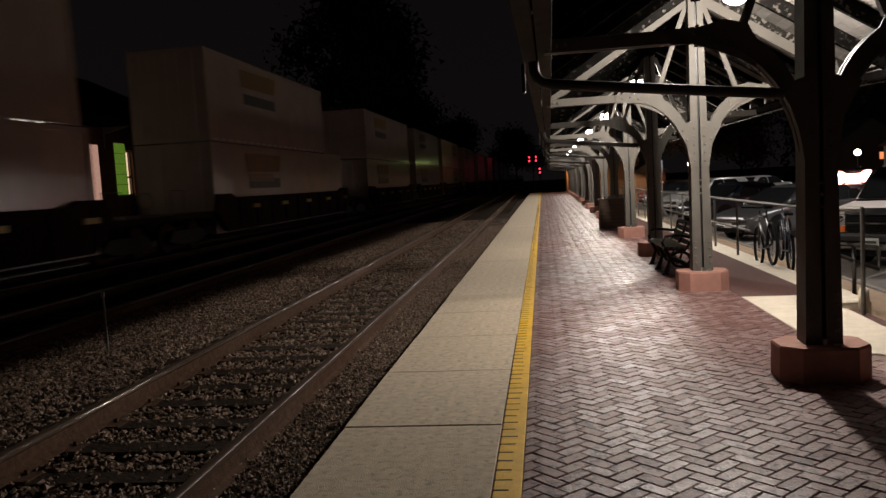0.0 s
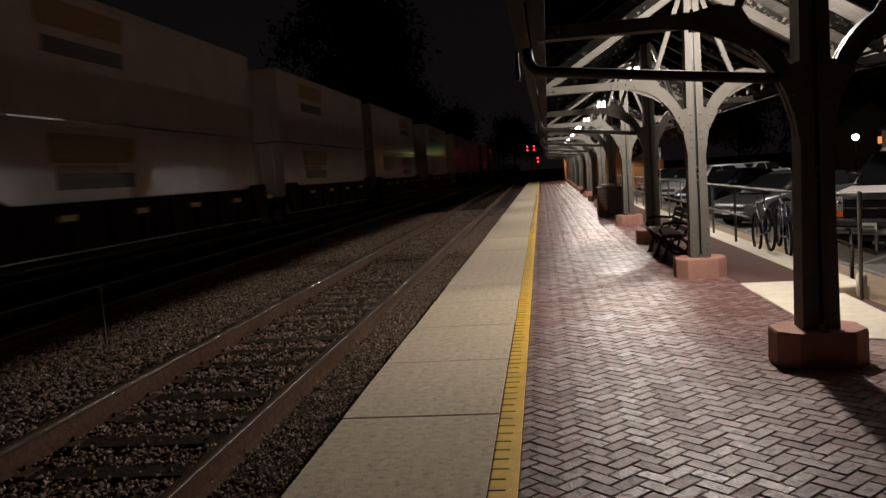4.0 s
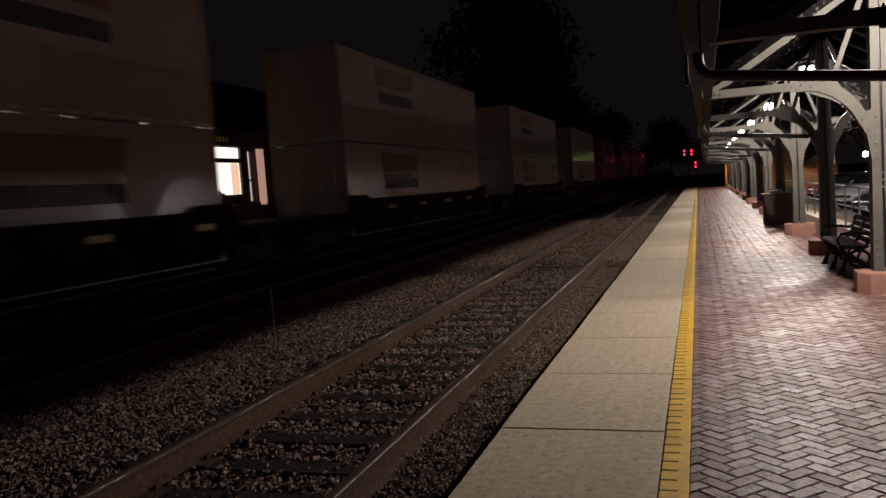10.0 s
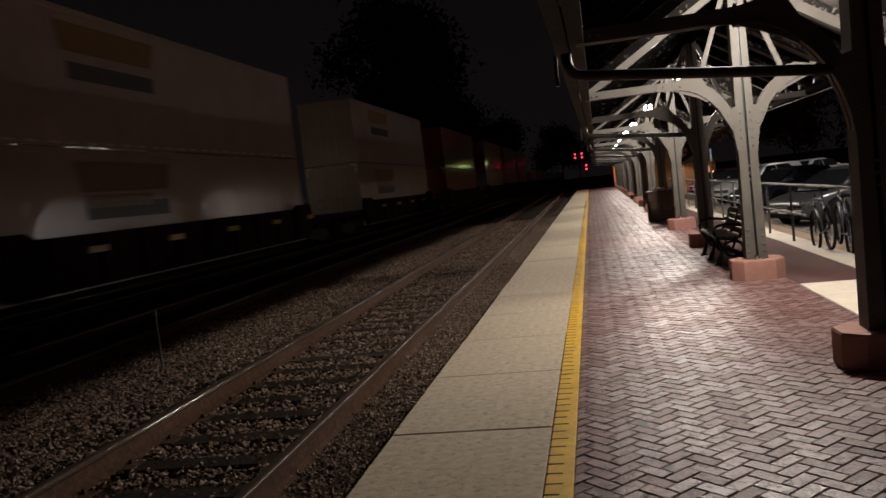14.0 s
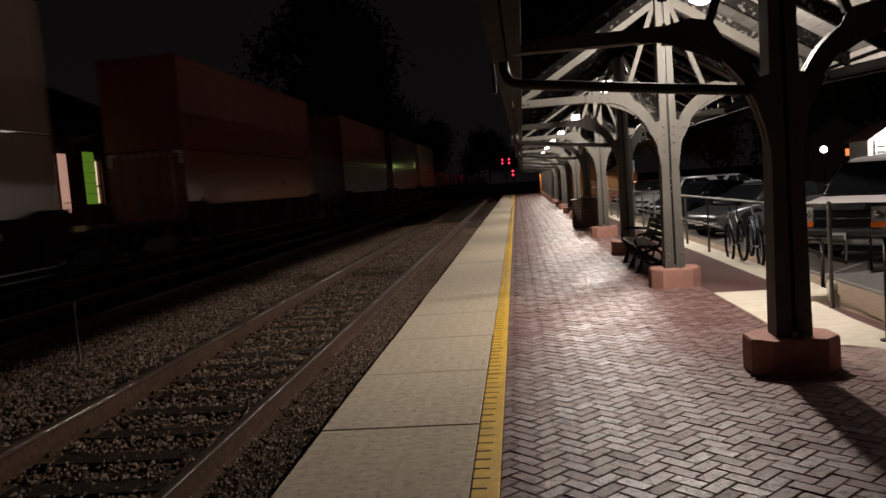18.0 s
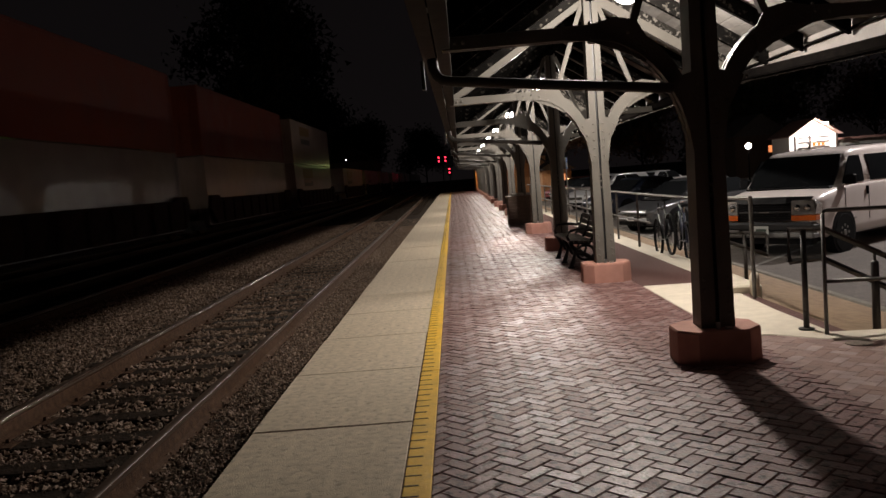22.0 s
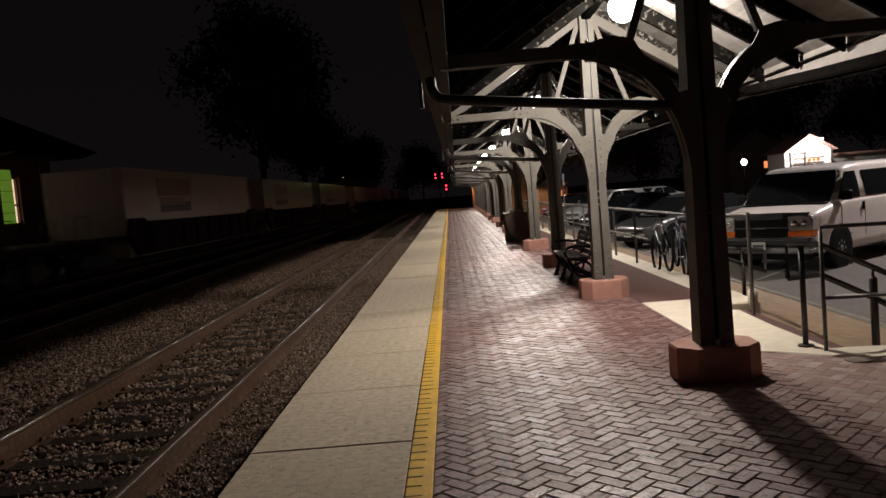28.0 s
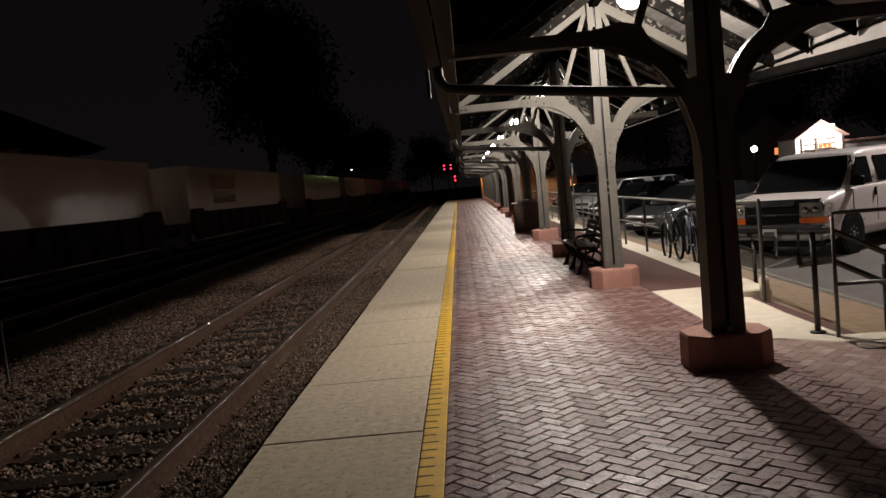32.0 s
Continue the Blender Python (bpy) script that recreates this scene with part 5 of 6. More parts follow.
def leaving_car():
    t = thing("leaving_car", pose(0, 0, 0), "dark tall car driving away with bright brake lamps lit", "car")
    part("body", loft([(2.2, 0.75, 0.7, 0.35, 0.6, 0.8), (1.9, 0.9, 0.86, 0.28, 0.75, 1.0), (1.0, 0.92, 0.88, 0.26, 0.85, 1.12), (-2.2, 0.92, 0.88, 0.26, 0.9, 1.2), (-2.38, 0.88, 0.84, 0.34, 0.85, 1.12)]), dark_paint, t)
    part("cabin", Shape().rings([[(x, -w0, 1.08), (x, w0, 1.08), (x2, w1, z1), (x2, -w1, z1)] for x, x2, w0, w1, z1 in ((1.1, 0.4, 0.86, 0.68, 1.66), (0.3, 0.1, 0.87, 0.7, 1.72), (-2.3, -2.1, 0.86, 0.68, 1.66))]), car_glass, t)
    # no real part: this bar joins both lamps into one blob of glare
    part("lamp_bar", Shape().box(-2.46, -2.36, -0.52, 0.52, 1.29, 1.51, cut=0.09), brake_glow, t, "glowing bar imitating the merged glare of the lamps")
    for s in (-1, 1):
        part("brake_lamp", Shape().lathe([(0.19, -2.38), (0.18, -2.46), (0.11, -2.49), (0.02, -2.50)], 20, pose(0, s * 0.45, 1.41), "x"), brake_glow, t, "glowing brake lamp")
        # added rim, its red glow stands in for bloom at the lamp's edge
        part("lamp_surround", Shape().lathe([(0.25, -2.34), (0.24, -2.395), (0.2, -2.40)], 20, pose(0, s * 0.45, 1.41), "x"), halo_glow, t, "red rim imitating the glare round the lamp")
        for x in (1.35, -1.4):
            wheel(t, x, s * 0.85, 0.36, 0.22, steel_grey)
    return t


mover = leaving_car()


# ---------------------------------------------------------------- freight train
COLOURS = {"w": (cont_white, "white"), "o": (cont_orange, "rust-orange"), "r": (cont_red, "dull red"), "g": (cont_grey, "grey")}
SIDE = {}


def container_parts(t, length, key, logo, tape, doors):
    """A container from its front foot: it reaches back along +y; x across, z up."""
    paint_, _ = COLOURS[key]
    H, W = 2.86, 1.25
    k = (length, key)
    if k not in SIDE:
        out = []
        n = int((length - 0.3) / 0.28)
        p = (length - 0.3) / n
        for i in range(n):
            y = 0.15 + p * i
            out += [(y, -0.009), (y + p * 0.2, 0.0), (y + p * 0.5, 0.0), (y + p * 0.7, -0.009)]
        out.append((length - 0.15, -0.009))
        s = Shape()
        vs = [(W - 0.012 + d, y, z) for z in (0.16, H - 0.1) for y, d in out]
        m = len(out)
        s.put(vs, [(i, i + 1, m + i + 1, m + i) for i in range(m - 1)])
        SIDE[k] = (s.mesh("side_panel"), box(-W, W - 0.06, 0.05, length - 0.05, 0.12, H - 0.02).mesh("container_core"),
                   box(W - 0.06, W, 0, length, H - 0.11, H).mesh("top_rail"), box(W - 0.06, W, 0, length, 0, 0.17).mesh("side_rail"),
                   Shape().box(W - 0.1, W + 0.004, -0.004, 0.14, 0, H + 0.004).mesh("corner_post"))
    side, core, upper_rail, rails, post = SIDE[k]
    part("side_panel", side, paint_, t)
    part("container_core", core, paint_, t)
    part("side_rail", upper_rail, paint_, t)
    part("side_rail", rails, paint_, t)
    part("corner_post", post, paint_, t)
    part("corner_post", post, paint_, t, m=pose(0, length - 0.136, 0))
    part("corner_post", post, paint_, t, m=pose(-2 * W + 0.1, 0, 0))
    for x0, x1 in ((-W + 0.1, -0.02), (0.02, W - 0.1)):
        part("door", box(x0, x1, 0.03, 0.055, 0.15, H - 0.12, cut=0.004), paint_, t)
    part("door_header", box(-W + 0.1, W - 0.1, 0.0, 0.05, H - 0.11, H), paint_, t)
    part("door_sill", box(-W + 0.1, W - 0.1, 0.0, 0.05, 0, 0.14), paint_, t)
    for x in (-0.85, -0.35, 0.35, 0.85):
        part("lock_bar", Shape().tube([(x, 0.01, 0.12), (x, 0.01, H - 0.1)], 0.02, 6), paint_, t)
    if logo:
        y0 = 3.0 if logo == 1 else length - 6.3
        part("marking_panel", Shape().prism([(y0, 1.95), (y0 + 3.3, 1.98), (y0 + 3.5, 2.58), (y0 - 0.1, 2.55)], W - 0.01, W + 0.006, "x"), logo_ochre, t, "faded ochre painted marking")
        part("marking_panel", box(W - 0.01, W + 0.006, y0 + 0.1, y0 + 3.3, 1.38, 1.74), logo_dark, t, "dark painted marking")
    if tape:
        for i in range(int(length / 0.62)):
            part("reflector", box(W, W + 0.004, 0.3 + 0.62 * i, 0.62 + 0.62 * i, 0.045, 0.095), tape_white, t)
    if doors:
        for s in (-1, 1):
            L = Shape().box(min(s * 1.2, s * 0.95), max(s * 1.2, s * 0.95), -0.012, -0.005, H - 0.10, H - 0.02)
            L.box(min(s * 1.2, s * 1.1), max(s * 1.2, s * 1.1), -0.012, -0.005, H - 0.42, H - 0.10)
            part("corner_tape", L, tape_white, t, "white reflective corner tape")
        for x in (-0.7, -0.45, -0.2, 0.1, 0.35, 0.6):
            part("marking_bar", box(x, x + 0.05, -0.012, -0.005, H - 0.16, H - 0.1), tape_white, t)


def container(length, key, logo=0, tape=False, doors=False, low=False):
    t = thing("freight_container", pose(0, 0, 0), f"{COLOURS[key][1]} painted corrugated steel freight container " + ("in a well car" if low else "stacked on another container"), "container", "freight containers")
    container_parts(t, length, key, logo, tape, doors)
    if low and logo:
        part("marking_panel", box(1.24, 1.256, 3.0, 5.8, 2.05, 2.6), logo_brown, t, "brown painted marking")
        part("marking_panel", box(1.24, 1.256, 3.1, 5.6, 1.62, 1.9), logo_brown, t, "brown painted marking")
    return t


def well_car(length, lead, tail, marked):
    """A well car unit: side sills, end platforms and trucks; y from the well's front. lead, tail: lengths of its end platforms."""
    t = thing("well_car", pose(0, 0, 0), "brown steel well car carrying freight containers", "well car", "well cars")
    for s in (-1, 1):
        a, b = (1.32, 1.46) if s > 0 else (-1.46, -1.32)
        o = [(-0.35, 1.05), (-0.1, 1.60), (0.9, 1.60), (1.3, 1.42), (length - 1.3, 1.42), (length - 0.9, 1.60), (length + 0.1, 1.60), (length + 0.35, 1.05), (length - 0.5, 0.42), (0.5, 0.42)]
        sill = part("side_sill", Shape().prism(o, a, b, "x"), well_paint, t, "brown steel side sill")
        if s > 0:
            for y in stations(1.4, length - 1.2, 1.55):
                part("stiffener", box(b, b + 0.05, y, y + 0.08, 0.46, 1.42), well_paint, sill)
            for y in stations(2.6, length - 1.0, 3.1) if marked else ():
                part("reflector", box(b + 0.001, b + 0.06, y, y + 0.6, 1.08, 1.21), tape_yellow, sill, "yellow reflector panel")
            part("top_chord", box(b - 0.16, b + 0.04, 1.3, length - 1.3, 1.40, 1.47), well_paint, sill)
    part("well_floor", box(-1.3, 1.3, 0.2, length - 0.2, 0.28, 0.36), well_paint, t)
    for y0, y1 in ((-lead, 0.0), (length, length + tail)):
        part("end_platform", Shape().box(-1.3, 1.3, y0, y1, 0.92, 1.08, cut=0.02).box(-0.3, 0.3, y0, y1, 0.7, 0.92), well_paint, t)
        if y1 - y0 > 2.4:
            part("grab_rail", Shape().tube([(1.2, y0 + 0.4, 1.08), (1.2, y0 + 0.4, 1.75), (1.2, y0 + 1.2, 1.75), (1.2, y0 + 1.2, 1.08)], 0.018, 6), steel_grey, t)
            part("brake_wheel", ring_tube(0.22, 0.016, 16, 5, pose(0.5, y0 + 0.3, 1.5)), steel_grey, t)
            part("coupler", box(-0.12, 0.12, y0 - 0.35 if y0 < 0 else y1, y0 if y0 < 0 else y1 + 0.35, 0.7, 0.95), truck_iron, t)
    for yc in (-lead * 0.5, length + tail * 0.5):
        tr = Shape()
        for s in (-1, 1):
            tr.prism([(yc - 1.2, 0.36), (yc - 0.9, 0.62), (yc + 0.9, 0.62), (yc + 1.2, 0.36), (yc + 0.9, 0.28), (yc + 0.4, 0.22), (yc - 0.4, 0.22), (yc - 0.9, 0.28)], s * 1.0 - 0.06, s * 1.0 + 0.06, "x")
        tr.box(-1, 1, yc - 0.2, yc + 0.2, 0.34, 0.62)
        truck = part("truck", tr, truck_iron, t, "dark iron truck frame")
        for dy in (-0.85, 0.85):
            for s in (-1, 1):
                part("wheel", Shape().lathe([(0.1, s * 0.69), (0.46, s * 0.69), (0.44, s * 0.72), (0.42, s * 0.83), (0.36, s * 0.83), (0.1, s * 0.80)], 20, pose(0, yc + dy, 0.44), "x"), rail_rust, truck)
    return t


# units: front, length of the load, upper (colour, length) or None, lower colour, marks, gap before, gap behind
UNITS = [
    (0.9, 15.9, ("w", 15.6), "w", 1, 3.3, 3.3),
    (23.4, 15.9, ("w", 13.0), "w", 1, 3.2, 2.9),
    (45.3, 15.0, ("w", 15.0), "w", 1, 2.9, 1.5),
    (63.3, 15.0, ("w", 15.0), "w", 1, 1.5, 1.45),
    (80.8, 16.3, ("w", 16.3), "w", 2, 1.15, 3.3),
    (103.8, 15.3, ("w", 15.3), "w", 1, 3.3, 3.5),
    (126.4, 15.4, ("w", 15.4), "w", 1, 3.5, 3.7),
    (149.2, 15.0, ("w", 15.0), "w", 1, 3.7, 3.5),
    (171.2, 15.4, ("o", 15.4), "r", 0, 3.5, 3.6),
    (193.9, 15.8, ("o", 15.8), "g", 0, 3.6, 1.5),
    (212.9, 15.7, ("o", 15.7), "w", 0, 1.5, 1.5),
    (231.6, 15.0, ("w", 15.0), "w", 1, 1.5, 3.7),
    (254.2, 15.5, None, "w", 1, 3.7, 1.5),
    (272.8, 15.6, None, "w", 1, 1.5, 1.6),
    (291.9, 15.5, None, "w", 1, 1.6, 3.6),
    (314.6, 15.5, None, "w", 0, 3.6, 1.6),
    (333.4, 15.5, None, "w", 1, 1.6, 1.6),
    (352.2, 15.5, None, "w", 0, 1.6, 3.5),
    (374.8, 15.5, None, "g", 0, 3.5, 1.6),
    (393.6, 15.5, None, "w", 1, 1.6, 1.6),
    (412.4, 15.5, None, "w", 0, 1.6, 3.5),
]
TRAIN = []


def build_train():
    cars, boxes = {}, {}
    for front, length, upper, lower, marks, lead, tail in UNITS:
        k = (length, lead, tail, front < 150)
        if k not in cars:
            cars[k] = well_car(length, lead, tail, front < 150)
            car = cars[k]
        else:
            car = copy_thing(cars[k], pose(0, 0, 0))
        TRAIN.append((car, front, 0.0))
        taped = lower == "r" or front == 149.2
        k = (length, lower, marks, taped, "low")
        if k not in boxes:
            boxes[k] = container(length, lower, marks, False, taped, True)
            low = boxes[k]
        else:
            low = copy_thing(boxes[k], pose(0, 0, 0))
        TRAIN.append((low, front, 0.36))
        if upper:
            k = (upper[1], upper[0], marks)
            if k not in boxes:
                boxes[k] = container(upper[1], upper[0], marks, marks == 2 or front in (126.4, 23.4, 231.6))
                up = boxes[k]
            else:
                up = copy_thing(boxes[k], pose(0, 0, 0))
            TRAIN.append((up, front, 0.36 + 2.90))


build_train()


# ---------------------------------------------------------------- depot across the tracks
def depot():
    X = -17.0
    t = thing("depot_building", pose(X, 0, -0.3), "dark brick railway depot with lit windows across the tracks", "building")
    z0, z1, head, sill = 0.0, 5.0, 4.02, 1.9
    panes = [(16.0, 16.92, 2.8, 3.88, window_glow), (18.3, 18.84, 1.72, 3.85, window_glow), (21.38, 21.92, 1.92, 3.94, window_glow), (27.6, 28.1, 1.9, 4.02, window_pale), (30.87, 31.42, 2.04, 3.92, window_cream)]
    ys = [10.0]
    for a, b, *_ in panes:
        ys += [a, b]
    ys += [34.0]
    for i in range(0, len(ys), 2):
        part("wall", box(-0.35, 0, ys[i], ys[i + 1], z0, z1), depot_brick, t)
    for a, b, s, h, g in panes:
        part("wall", box(-0.35, 0, a, b, z0, s), depot_brick, t)
        part("wall", box(-0.35, 0, a, b, h, z1), depot_brick, t)
        w = part("window", Shape().box(-0.2, -0.1, a, a + 0.06, s, h).box(-0.2, -0.1, b - 0.06, b, s, h).box(-0.2, -0.1, a + 0.06, b - 0.06, h - 0.07, h).box(-0.2, -0.1, a + 0.06, b - 0.06, s, s + 0.07).box(-0.19, -0.11, a + 0.06, b - 0.06, (s + h) / 2 - 0.2, (s + h) / 2 - 0.13), depot_trim, t, "dark window frame")
        part("pane", box(-0.26, -0.24, a, b, s, h), g, w, "brightly lit room behind the window")
        part("sill", box(-0.05, 0.1, a - 0.08, b + 0.08, s - 0.1, s), depot_trim, w)
    # shallow bay window standing out from the wall
    d, ya, yb = 0.42, 23.85, 26.72
    part("bay", Shape().prism([(0.0, ya), (d, ya + d), (d, yb), (0.0, yb + d)], 0.0, sill - 0.02, "z"), depot_brick, t, "brick bay")
    part("bay_hood", Shape().prism([(0.0, ya - 0.12), (d + 0.12, ya + d - 0.06), (d + 0.12, yb + 0.06), (0.0, yb + d + 0.12)], head + 0.01, 4.7, "z"), depot_trim, t, "overhanging head of the bay window")
    side_len = d * math.sqrt(2)
    w = part("window", Shape().box(0, 0.05, -0.05, 0.05, sill, head).box(side_len - 0.07, side_len, -0.05, 0.05, sill, head).box(0.05, side_len - 0.07, -0.05, 0.05, head - 0.03, head).box(0.05, side_len - 0.07, -0.05, 0.05, sill, sill + 0.04)
             .box(0.05, side_len - 0.07, -0.045, 0.045, 2.88, 2.92).box(0.05, side_len - 0.07, -0.045, 0.045, 2.12, 2.17), depot_trim, t, "dark bay side window", m=pose(0, ya, 0, 0, 0, 45))
    part("pane", box(0.02, side_len - 0.02, 0.055, 0.07, sill + 0.02, head - 0.02), window_glow, w, "brightly lit room behind the bay")
    w = part("window", Shape().box(d - 0.1, d, ya + d, 24.48, sill, head).box(d - 0.1, d, 26.43, yb, sill, head).box(d - 0.1, d, 24.48, 26.43, head - 0.02, head).box(d - 0.1, d, 24.48, 26.43, sill, 2.25)
             .box(d - 0.09, d - 0.01, 24.48, 26.43, 3.43, 3.6), depot_trim, t, "dark bay front window frame")
    part("pane", box(d - 0.14, d - 0.12, 24.3, 26.6, 2.2, head - 0.01), window_glow, w, "brightly lit room behind the bay")
    part("curtain", box(d - 0.115, d - 0.105, 25.85, 26.4, 2.26, 3.42), window_curtain, w, "orange-tan curtain")
    part("desk_lamp", Shape().box(d - 0.118, d - 0.104, 24.75, 25.35, 2.25, 2.32).box(d - 0.118, d - 0.104, 24.95, 25.1, 2.32, 2.4), wood_dark, w, "dark things on the window sill")
    part("window_post", Shape().box(d - 0.1, d, yb + 0.01, yb + 0.05, sill, head), depot_trim, t)
    part("pink_panel", box(0.004, 0.03, 28.25, 28.8, 1.8, 4.05), window_pink, t, "pinkish lit door panel")
    part("station_sign", box(d + 0.125, d + 0.16, 24.3, 25.6, 4.13, 4.40), wood_dark, t, "dark sign board")
    for i, y in enumerate((24.42, 24.64, 24.86, 25.08, 25.3)):
        part("sign_bar", box(d + 0.161, d + 0.17, y, y + 0.12, 4.18, 4.35), yellow_sign, t)
    for i in range(5):
        part("green_board", Shape().prism([(0.004, 2.1 + 0.42 * i), (0.05, 2.1 + 0.42 * i), (0.02, 2.5 + 0.42 * i), (0.004, 2.5 + 0.42 * i)], 30.0, 30.8, "y"), green_glow, t, "wall board with its green light put in as emission")
    for i in range(4):
        part("clapboard", Shape().prism([(0.004, 2.95 + 0.37 * i), (0.05, 2.95 + 0.37 * i), (0.02, 3.31 + 0.37 * i), (0.004, 3.31 + 0.37 * i)], 17.32, 18.2, "y"), clapboard, t, "cream board lit by a wall lamp")
    lantern = part("wall_lamp", Shape().box(0.3, 0.5, 17.65, 17.85, 4.56, 4.62).box(0.0, 0.3, 17.73, 17.77, 4.58, 4.61), iron_black, t, "small wall lamp")
    part("lamp_glass", box(0.36, 0.44, 17.71, 17.79, 4.53, 4.558), window_cream, lantern)
    part("mail_box", box(0.004, 0.3, 17.5, 18.38, 1.32, 1.70, cut=0.03), window_yellow, t, "glowing yellow box under the window")
    part("curtain", box(-0.232, -0.222, 16.02, 16.9, 3.12, 3.50), window_red, t, "red curtain band")
    part("roof", Shape().prism([(0.9, 4.75), (1.6, 4.95), (-4.0, 7.6), (-9.6, 4.95), (-8.9, 4.75)], 8.8, 35.2, "y"), gutter_paint, t, "dark overhanging roof")
    part("wall", box(-8.0, -7.65, 10, 34, 0, 5), depot_brick, t)
    part("wall", box(-7.65, -0.36, 10, 10.35, 0, 5), depot_brick, t)
    part("wall", box(-7.65, -0.36, 33.65, 34, 0, 5), depot_brick, t)
    for y in (12.0, 16.0, 20.0, 29.3, 33.0):
        part("eave_bracket", Shape().prism([(0.0, 3.9), (0.0, 4.75), (1.1, 4.75), (0.12, 4.5)], y, y + 0.14, "y"), depot_trim, t)
    return t


depot()
solid("depot_platform", box(-17.0, -13.7, 5, 60, -0.6, -0.1), concrete_dark, "dark concrete platform before the depot", "platform")


# ---------------------------------------------------------------- signals, far buildings, lamps, trees
def signal(x, y, z, n, label):
    t = thing("railway_signal", pose(x, y, -0.3), label, "signal")
    part("mast", Shape().lathe([(0.09, 0), (0.07, z + 0.6)], 10), iron_black, t)
    for i in range(n):
        hx = (-0.75, 0.75)[i] if n == 2 else 0.0
        hd = part("signal_head", box(hx - 0.45, hx + 0.45, -0.16, -0.06, z - 0.9, z + 1.1, cut=0.1), iron_black, t, "black signal head")
        for dz in (0.45, -0.35):
            part("red_lens", Shape().lathe([(0.2, -0.2), (0.19, -0.23), (0.08, -0.25)], 12, pose(hx, 0, z + dz), "y"), red_glow, hd, "glowing red signal lens")
    part("ladder", Shape().box(0.12, 0.16, 0, 0.04, 0, z).box(0.42, 0.46, 0, 0.04, 0, z), iron_black, t)


signal(-1.95, 180, 6.1, 2, "tall railway signal mast with two red lights")
signal(-0.45, 170, 3.3, 1, "low railway signal with a red light")


def street_lamp(x, y, z, label, base=LOT, r=0.2):
    t = thing("street_lamp", pose(x, y, base), label, "street lamp", "street lamps")
    h = z - base
    part("pole", Shape().lathe([(0.07, 0), (0.05, 0.6), (0.035, h - 0.15)], 10), gutter_paint, t, smooth=True)
    part("lantern", Shape().lathe([(0.03, h - r)] + [(r * math.sin(a), h - r * math.cos(a)) for a in (0.5, 0.9, 1.3, 1.6, 2.0, 2.5)] + [(0.03, h + r)], 16), far_glow, t, "glowing lantern", smooth=True)
    part("lantern_cap", Shape().lathe([(r * 0.45, h + r * 0.98), (r * 0.3, h + r * 1.15), (0.02, h + r * 1.3)], 12), iron_black, t)
    return t


street_lamp(21.25, 57.0, 2.0, "street lamp with a bright round lantern", -0.55, 0.21)
street_lamp(12.28, 68.4, 1.95, "small street lamp with a warm lantern", -0.55, 0.2)
street_lamp(-14.5, 110, 5.1, "lamp on a pole beside the far tracks", -0.5, 0.05)


def kiosk():
    t = thing("lit_gable_shed", pose(27.3, 60, -0.55), "brightly lit white gabled shed with brown roof", "shed")
    part("wall", Shape().prism([(-1.75, 0), (1.75, 0), (1.75, 3.05), (0.0, 4.15), (-1.75, 3.05)], 0.3, 3.5, "y"), kiosk_white, t, "white boarded gable")
    for s in (-1, 1):
        part("roof_slope", Shape().prism([(0, 4.2), (s * 2.0, 2.945), (s * 2.0, 3.03), (0, 4.285)], -0.35, 3.8, "y"), kiosk_roof, t, "brown roof slope")
        part("bracket", box(min(s * 1.5, s * 1.62), max(s * 1.5, s * 1.62), -0.3, -0.2, 0, 3.0), wood_dark, t)
    for z in (2.05, 2.45, 2.8):
        part("crossbar", box(-1.1, 1.2, 0.2, 0.28, z, z + 0.09), wood_dark, t)
    part("post", box(-0.3, -0.16, 0.15, 0.25, 1.6, 3.0), wood_dark, t)
    for x in (-0.05, 0.3, 0.6):
        part("sign_bar", box(x, x + 0.22, 0.14, 0.19, 2.2, 2.42), amber, t)
    part("side_wing", Shape().box(1.9, 6.5, 0.6, 3.0, 0.0, 2.5), shed_grey, t, "grey wing wall")
    part("wing_roof", box(1.8, 6.7, 0.2, 3.3, 2.5, 2.66), kiosk_roof, t)
    part("flood_lamp", Shape().box(0.55, 0.8, -0.62, -0.5, 3.75, 3.85), far_glow, t, "flood lamp")
    return t


kiosk()


def end_building():
    t = thing("end_building", pose(2.2, 77.5, 0), "orange-lit brick building at the end of the platform", "building")
    part("wall", box(0.1, 7.0, 0, 6, -0.6, 2.9), end_brick, t)
    part("roof", Shape().prism([(-0.4, 2.9), (7.5, 2.9), (3.6, 5.2)], -0.5, 6.5, "y"), shingle, t)
    d = part("door", box(0.9, 1.8, -0.06, 0.0, 0, 2.05), depot_trim, t)
    part("handle", box(1.65, 1.72, -0.1, -0.06, 1.0, 1.05), steel_grey, d)
    part("lamp", box(0.2, 0.6, -0.3, -0.1, 2.5, 2.62), orange_glow, t)
    return t


end_building()
strip_light = thing("strip_light", pose(1.9, 74.0, 2.8), "white glowing strip light under the far end of the canopy", "lamp")
part("housing", box(-0.4, 0.4, -0.09, 0.09, 0.03, 0.08, cut=0.01), shed_grey, strip_light)
part("diffuser", box(-0.38, 0.38, -0.08, 0.08, -0.05, 0.028, cut=0.02), lamp_glow, strip_light, "glowing diffuser")
for x in (-0.3, 0.3):
    part("rod", Shape().tube([(x, 0, 0.08), (x, 0, 0.70)], 0.008, 5), iron_black, strip_light)
shack = thing("orange_lit_house", pose(5.9, 52, -0.55), "low orange-lit house behind the parked cars", "building")
part("wall", box(0, 1.9, 0, 4, 0, 2.0), end_brick, shack)
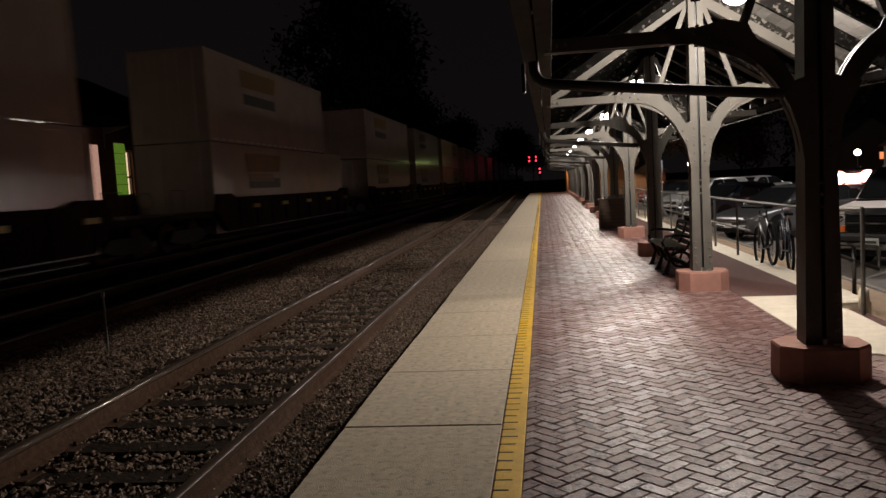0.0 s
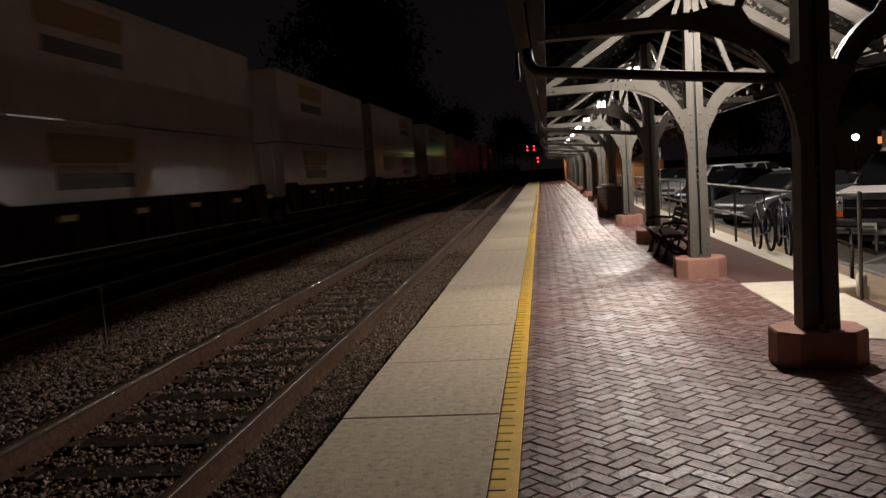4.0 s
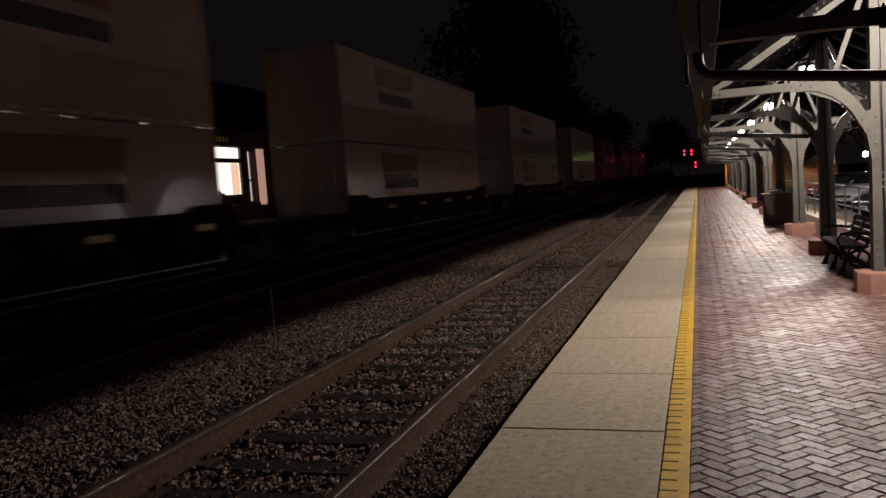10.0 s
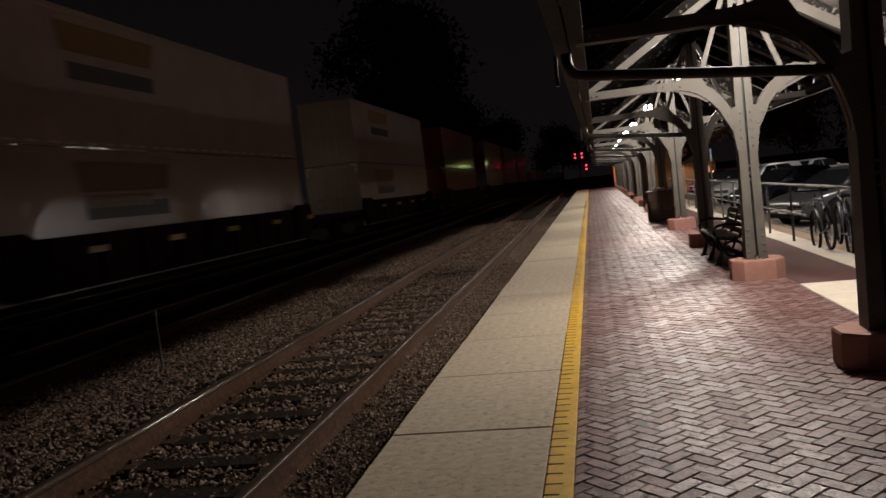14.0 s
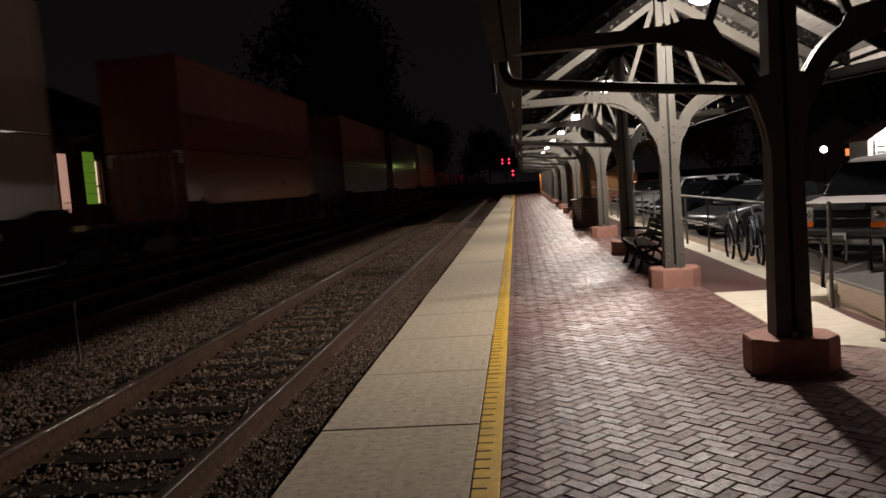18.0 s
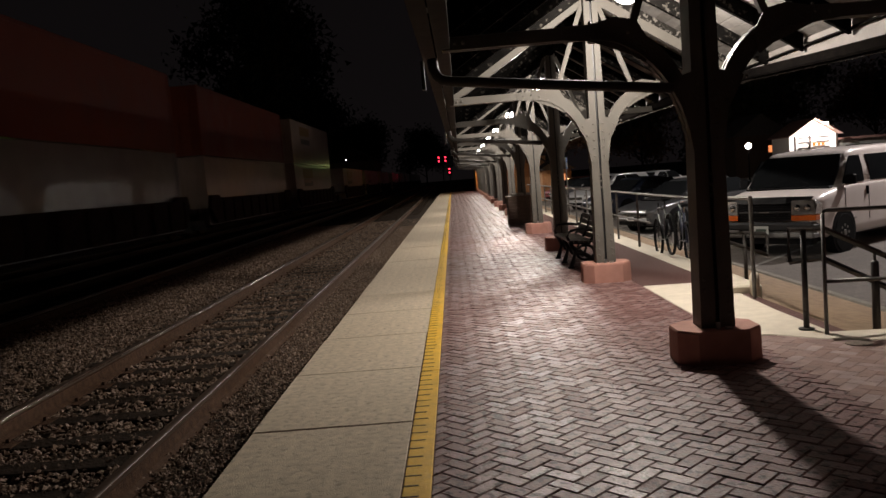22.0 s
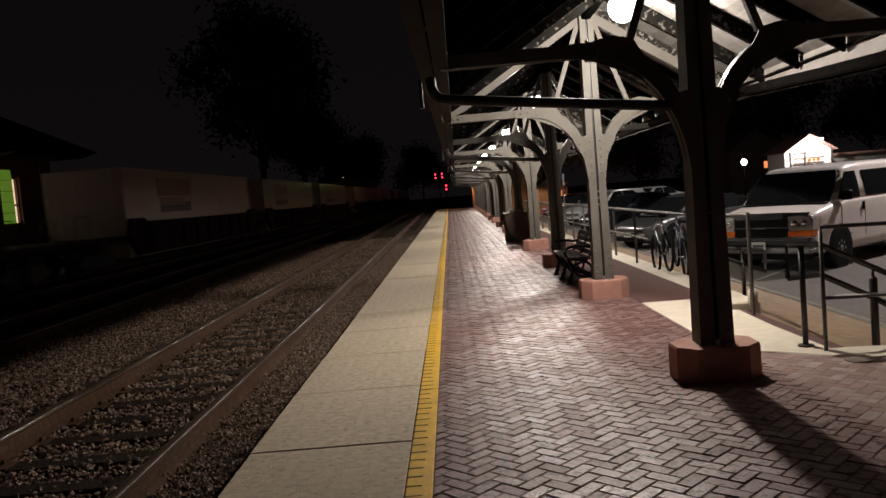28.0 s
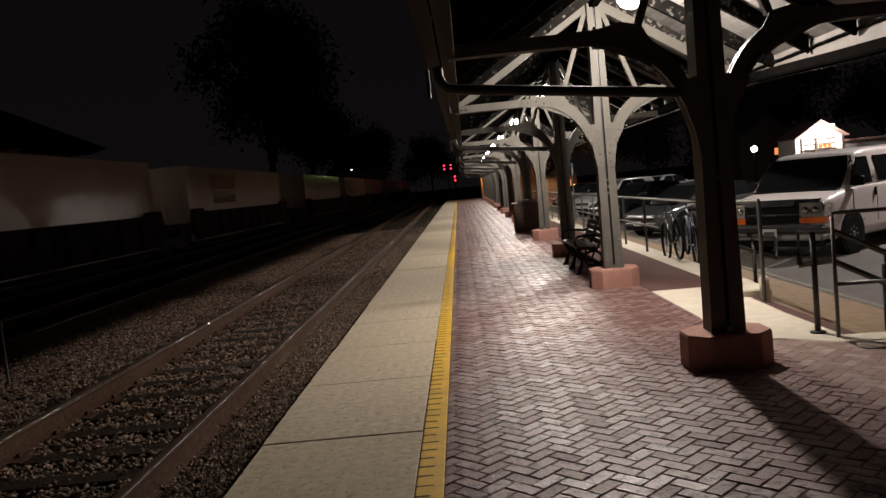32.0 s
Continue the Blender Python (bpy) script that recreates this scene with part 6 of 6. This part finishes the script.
part("roof", Shape().prism([(-0.3, 2.0), (2.2, 2.0), (0.95, 2.7)], -0.3, 4.3, "y"), shingle, shack)
part("window", box(1.1, 1.5, -0.03, 0.0, 1.1, 1.7), orange_glow, shack)
far_house = thing("far_house", pose(26.5, 66, -0.5), "dark house with an orange lit window", "house")
part("wall", box(-3, 1.2, 0, 5, 0, 3.4), wood_dark, far_house)
part("roof", Shape().prism([(-3.3, 3.4), (1.5, 3.4), (-0.9, 5.2)], -0.3, 5.3, "y"), shingle, far_house)
part("window", box(-0.25, 0.12, -0.04, 0.0, 1.95, 2.5), orange_glow, far_house, "orange lit window")
sign = thing("parking_sign", pose(4.34, 30.0, -0.3, 0, 0, 70), "small blue parking sign on a thin post", "sign")
part("post", Shape().tube([(0, 0, 0), (0, 0, 2.2)], 0.025, 8), steel_grey, sign)
part("panel", box(-0.15, 0.15, -0.03, -0.026, 1.75, 2.2, cut=0.001), blue_sign, sign)
part("panel_bar", box(-0.08, 0.08, -0.034, -0.0305, 1.82, 2.0), plate_white, sign)
sheds = thing("trackside_shed", pose(-16.5, 150, -0.5), "low dark trackside building far along the line", "building")
part("wall", box(-8, 2, 0, 14, 0, 6.5), shed_grey, sheds)
part("roof", Shape().prism([(-8.5, 6.5), (2.5, 6.5), (-3, 9.5)], -0.5, 14.5, "y"), shingle, sheds)
tails = thing("rear_reflector_car", pose(15.6, 38.0, LOT, 0, 0, 75), "dark car with small red tail lamps", "car")
part("body", loft([(2.2, 0.7, 0.66, 0.3, 0.5, 0.62), (1.6, 0.88, 0.84, 0.22, 0.6, 0.8), (-1.9, 0.88, 0.84, 0.22, 0.66, 0.95), (-2.3, 0.8, 0.74, 0.3, 0.6, 0.86)]), dark_paint, tails)
part("cabin", Shape().rings([[(x, -w0, 0.9), (x, w0, 0.9), (x2, w1, 1.4), (x2, -w1, 1.4)] for x, x2, w0, w1 in ((1.0, 0.4, 0.84, 0.64), (-1.9, -1.3, 0.83, 0.62))]), car_glass, tails)
for s in (-1, 1):
    part("tail_lamp", box(-2.36, -2.28, min(s * 0.5, s * 0.74), max(s * 0.5, s * 0.74), 0.7, 0.82), tail_glow, tails)
    for x in (1.35, -1.4):
        wheel(tails, x, s * 0.78, 0.32, 0.2, steel_grey)


def tree(x, y, h, spread, leaves, seed, leaf, label):
    rng = random.Random(seed)
    t = thing("tree", pose(x, y, -0.6), label, "tree", "trees")
    tr = Shape().tube([(0, 0, 0), (0.1, 0.05, h * 0.2), (-0.05, 0.1, h * 0.45), (0.1, 0, h * 0.75)], 0.03 * h * 0.5, 8)
    part("trunk", tr, bark, t)
    clumps = []
    for i in range(16):
        a, e = rng.uniform(0, 6.28), rng.uniform(0.1, 1.2)
        z = h * rng.uniform(0.3, 0.7)
        L = spread * rng.uniform(0.5, 1.0)
        tip = (L * math.cos(a) * math.cos(e), L * math.sin(a) * math.cos(e), z + L * math.sin(e) * 0.8)
        part("limb", Shape().tube([(0, 0, z - 0.1 * h), (tip[0] * 0.5, tip[1] * 0.5, (z + tip[2]) / 2), tip], 0.008 * h, 5), bark, t)
        clumps.append(tip)
        clumps.append((tip[0] * 0.6, tip[1] * 0.6, tip[2] + 0.08 * h))
    nrg = np.random.default_rng(seed)
    n = leaves * 4
    c = np.array(clumps)[nrg.integers(0, len(clumps), n)]
    c = c + nrg.normal(0, spread * 0.15, (n, 3))
    s = spread * 0.026
    tri = nrg.normal(0, s, (n, 4, 3)) + c[:, None, :]
    me = bpy.data.meshes.new("crown")
    me.from_pydata(tri.reshape(-1, 3).tolist(), [], (np.array([(0, 1, 2), (0, 2, 3)])[None] + 4 * np.arange(n)[:, None, None]).reshape(-1, 3).tolist())
    part("crown", me, leaf, t, "uneven leafy crown")


tree(-25.5, 110, 30, 11, 3200, 1, leaf_dark, "large dark tree behind the freight train")
tree(-27, 150, 22, 9, 2600, 2, leaf_dark, "dark leafy tree behind the far tracks")
tree(-24, 205, 17, 9, 3000, 4, leaf_dark, "dark tree far along the line")
tree(-8, 250, 15, 9, 3000, 5, leaf_dark, "dark tree at the far end of the line")
tree(8, 62, 8, 3.2, 3000, 6, leaf_orange, "autumn tree with orange-brown leaves behind the cars")
tree(30, 75, 13, 6, 3000, 7, leaf_dark, "dark tree behind the lit shed")
tree(15, 82, 12, 6, 3000, 8, leaf_dark, "dark tree beyond the car park")
tree(44, 70, 14, 6, 3000, 9, leaf_dark, "dark tree at the edge of the car park")
for i, (x, y, h, sp) in enumerate(((22, 92, 8, 5.5), (34, 98, 9, 6.5), (50, 94, 9, 6.0), (11, 104, 8, 5.0), (66, 100, 10, 7.0))):
    tree(x, y, h, sp, 1500, 20 + i, leaf_orange if i in (0, 2) else leaf_dark, "dim autumn tree at the far side of the car park")
pavers()


# ---------------------------------------------------------------- what moves
def motions():
    times = (0, 8, 16, 24, 32)
    for ob, front, z in TRAIN:
        walk(ob, [(t, pose(TRACKS[2], front - SPEED * t, RAIL_Z + z)) for t in times])
    walk(mover, [(0, pose(11.84, 32.26, LOT, 0, 0, 70)), (1.1, pose(11.84, 32.26, LOT, 0, 0, 70)), (1.6, pose(14.6, 33.4, LOT, 0, 0, 22)), (2.0, pose(17.5, 34.0, LOT, 0, 0, 10)), (3.5, pose(31.0, 36.5, LOT, 0, 0, 8)),
                 (6, pose(58.0, 40.0, LOT, 0, 0, 8)), (32, pose(58.0, 40.0, LOT, 0, 0, 8))])


motions()
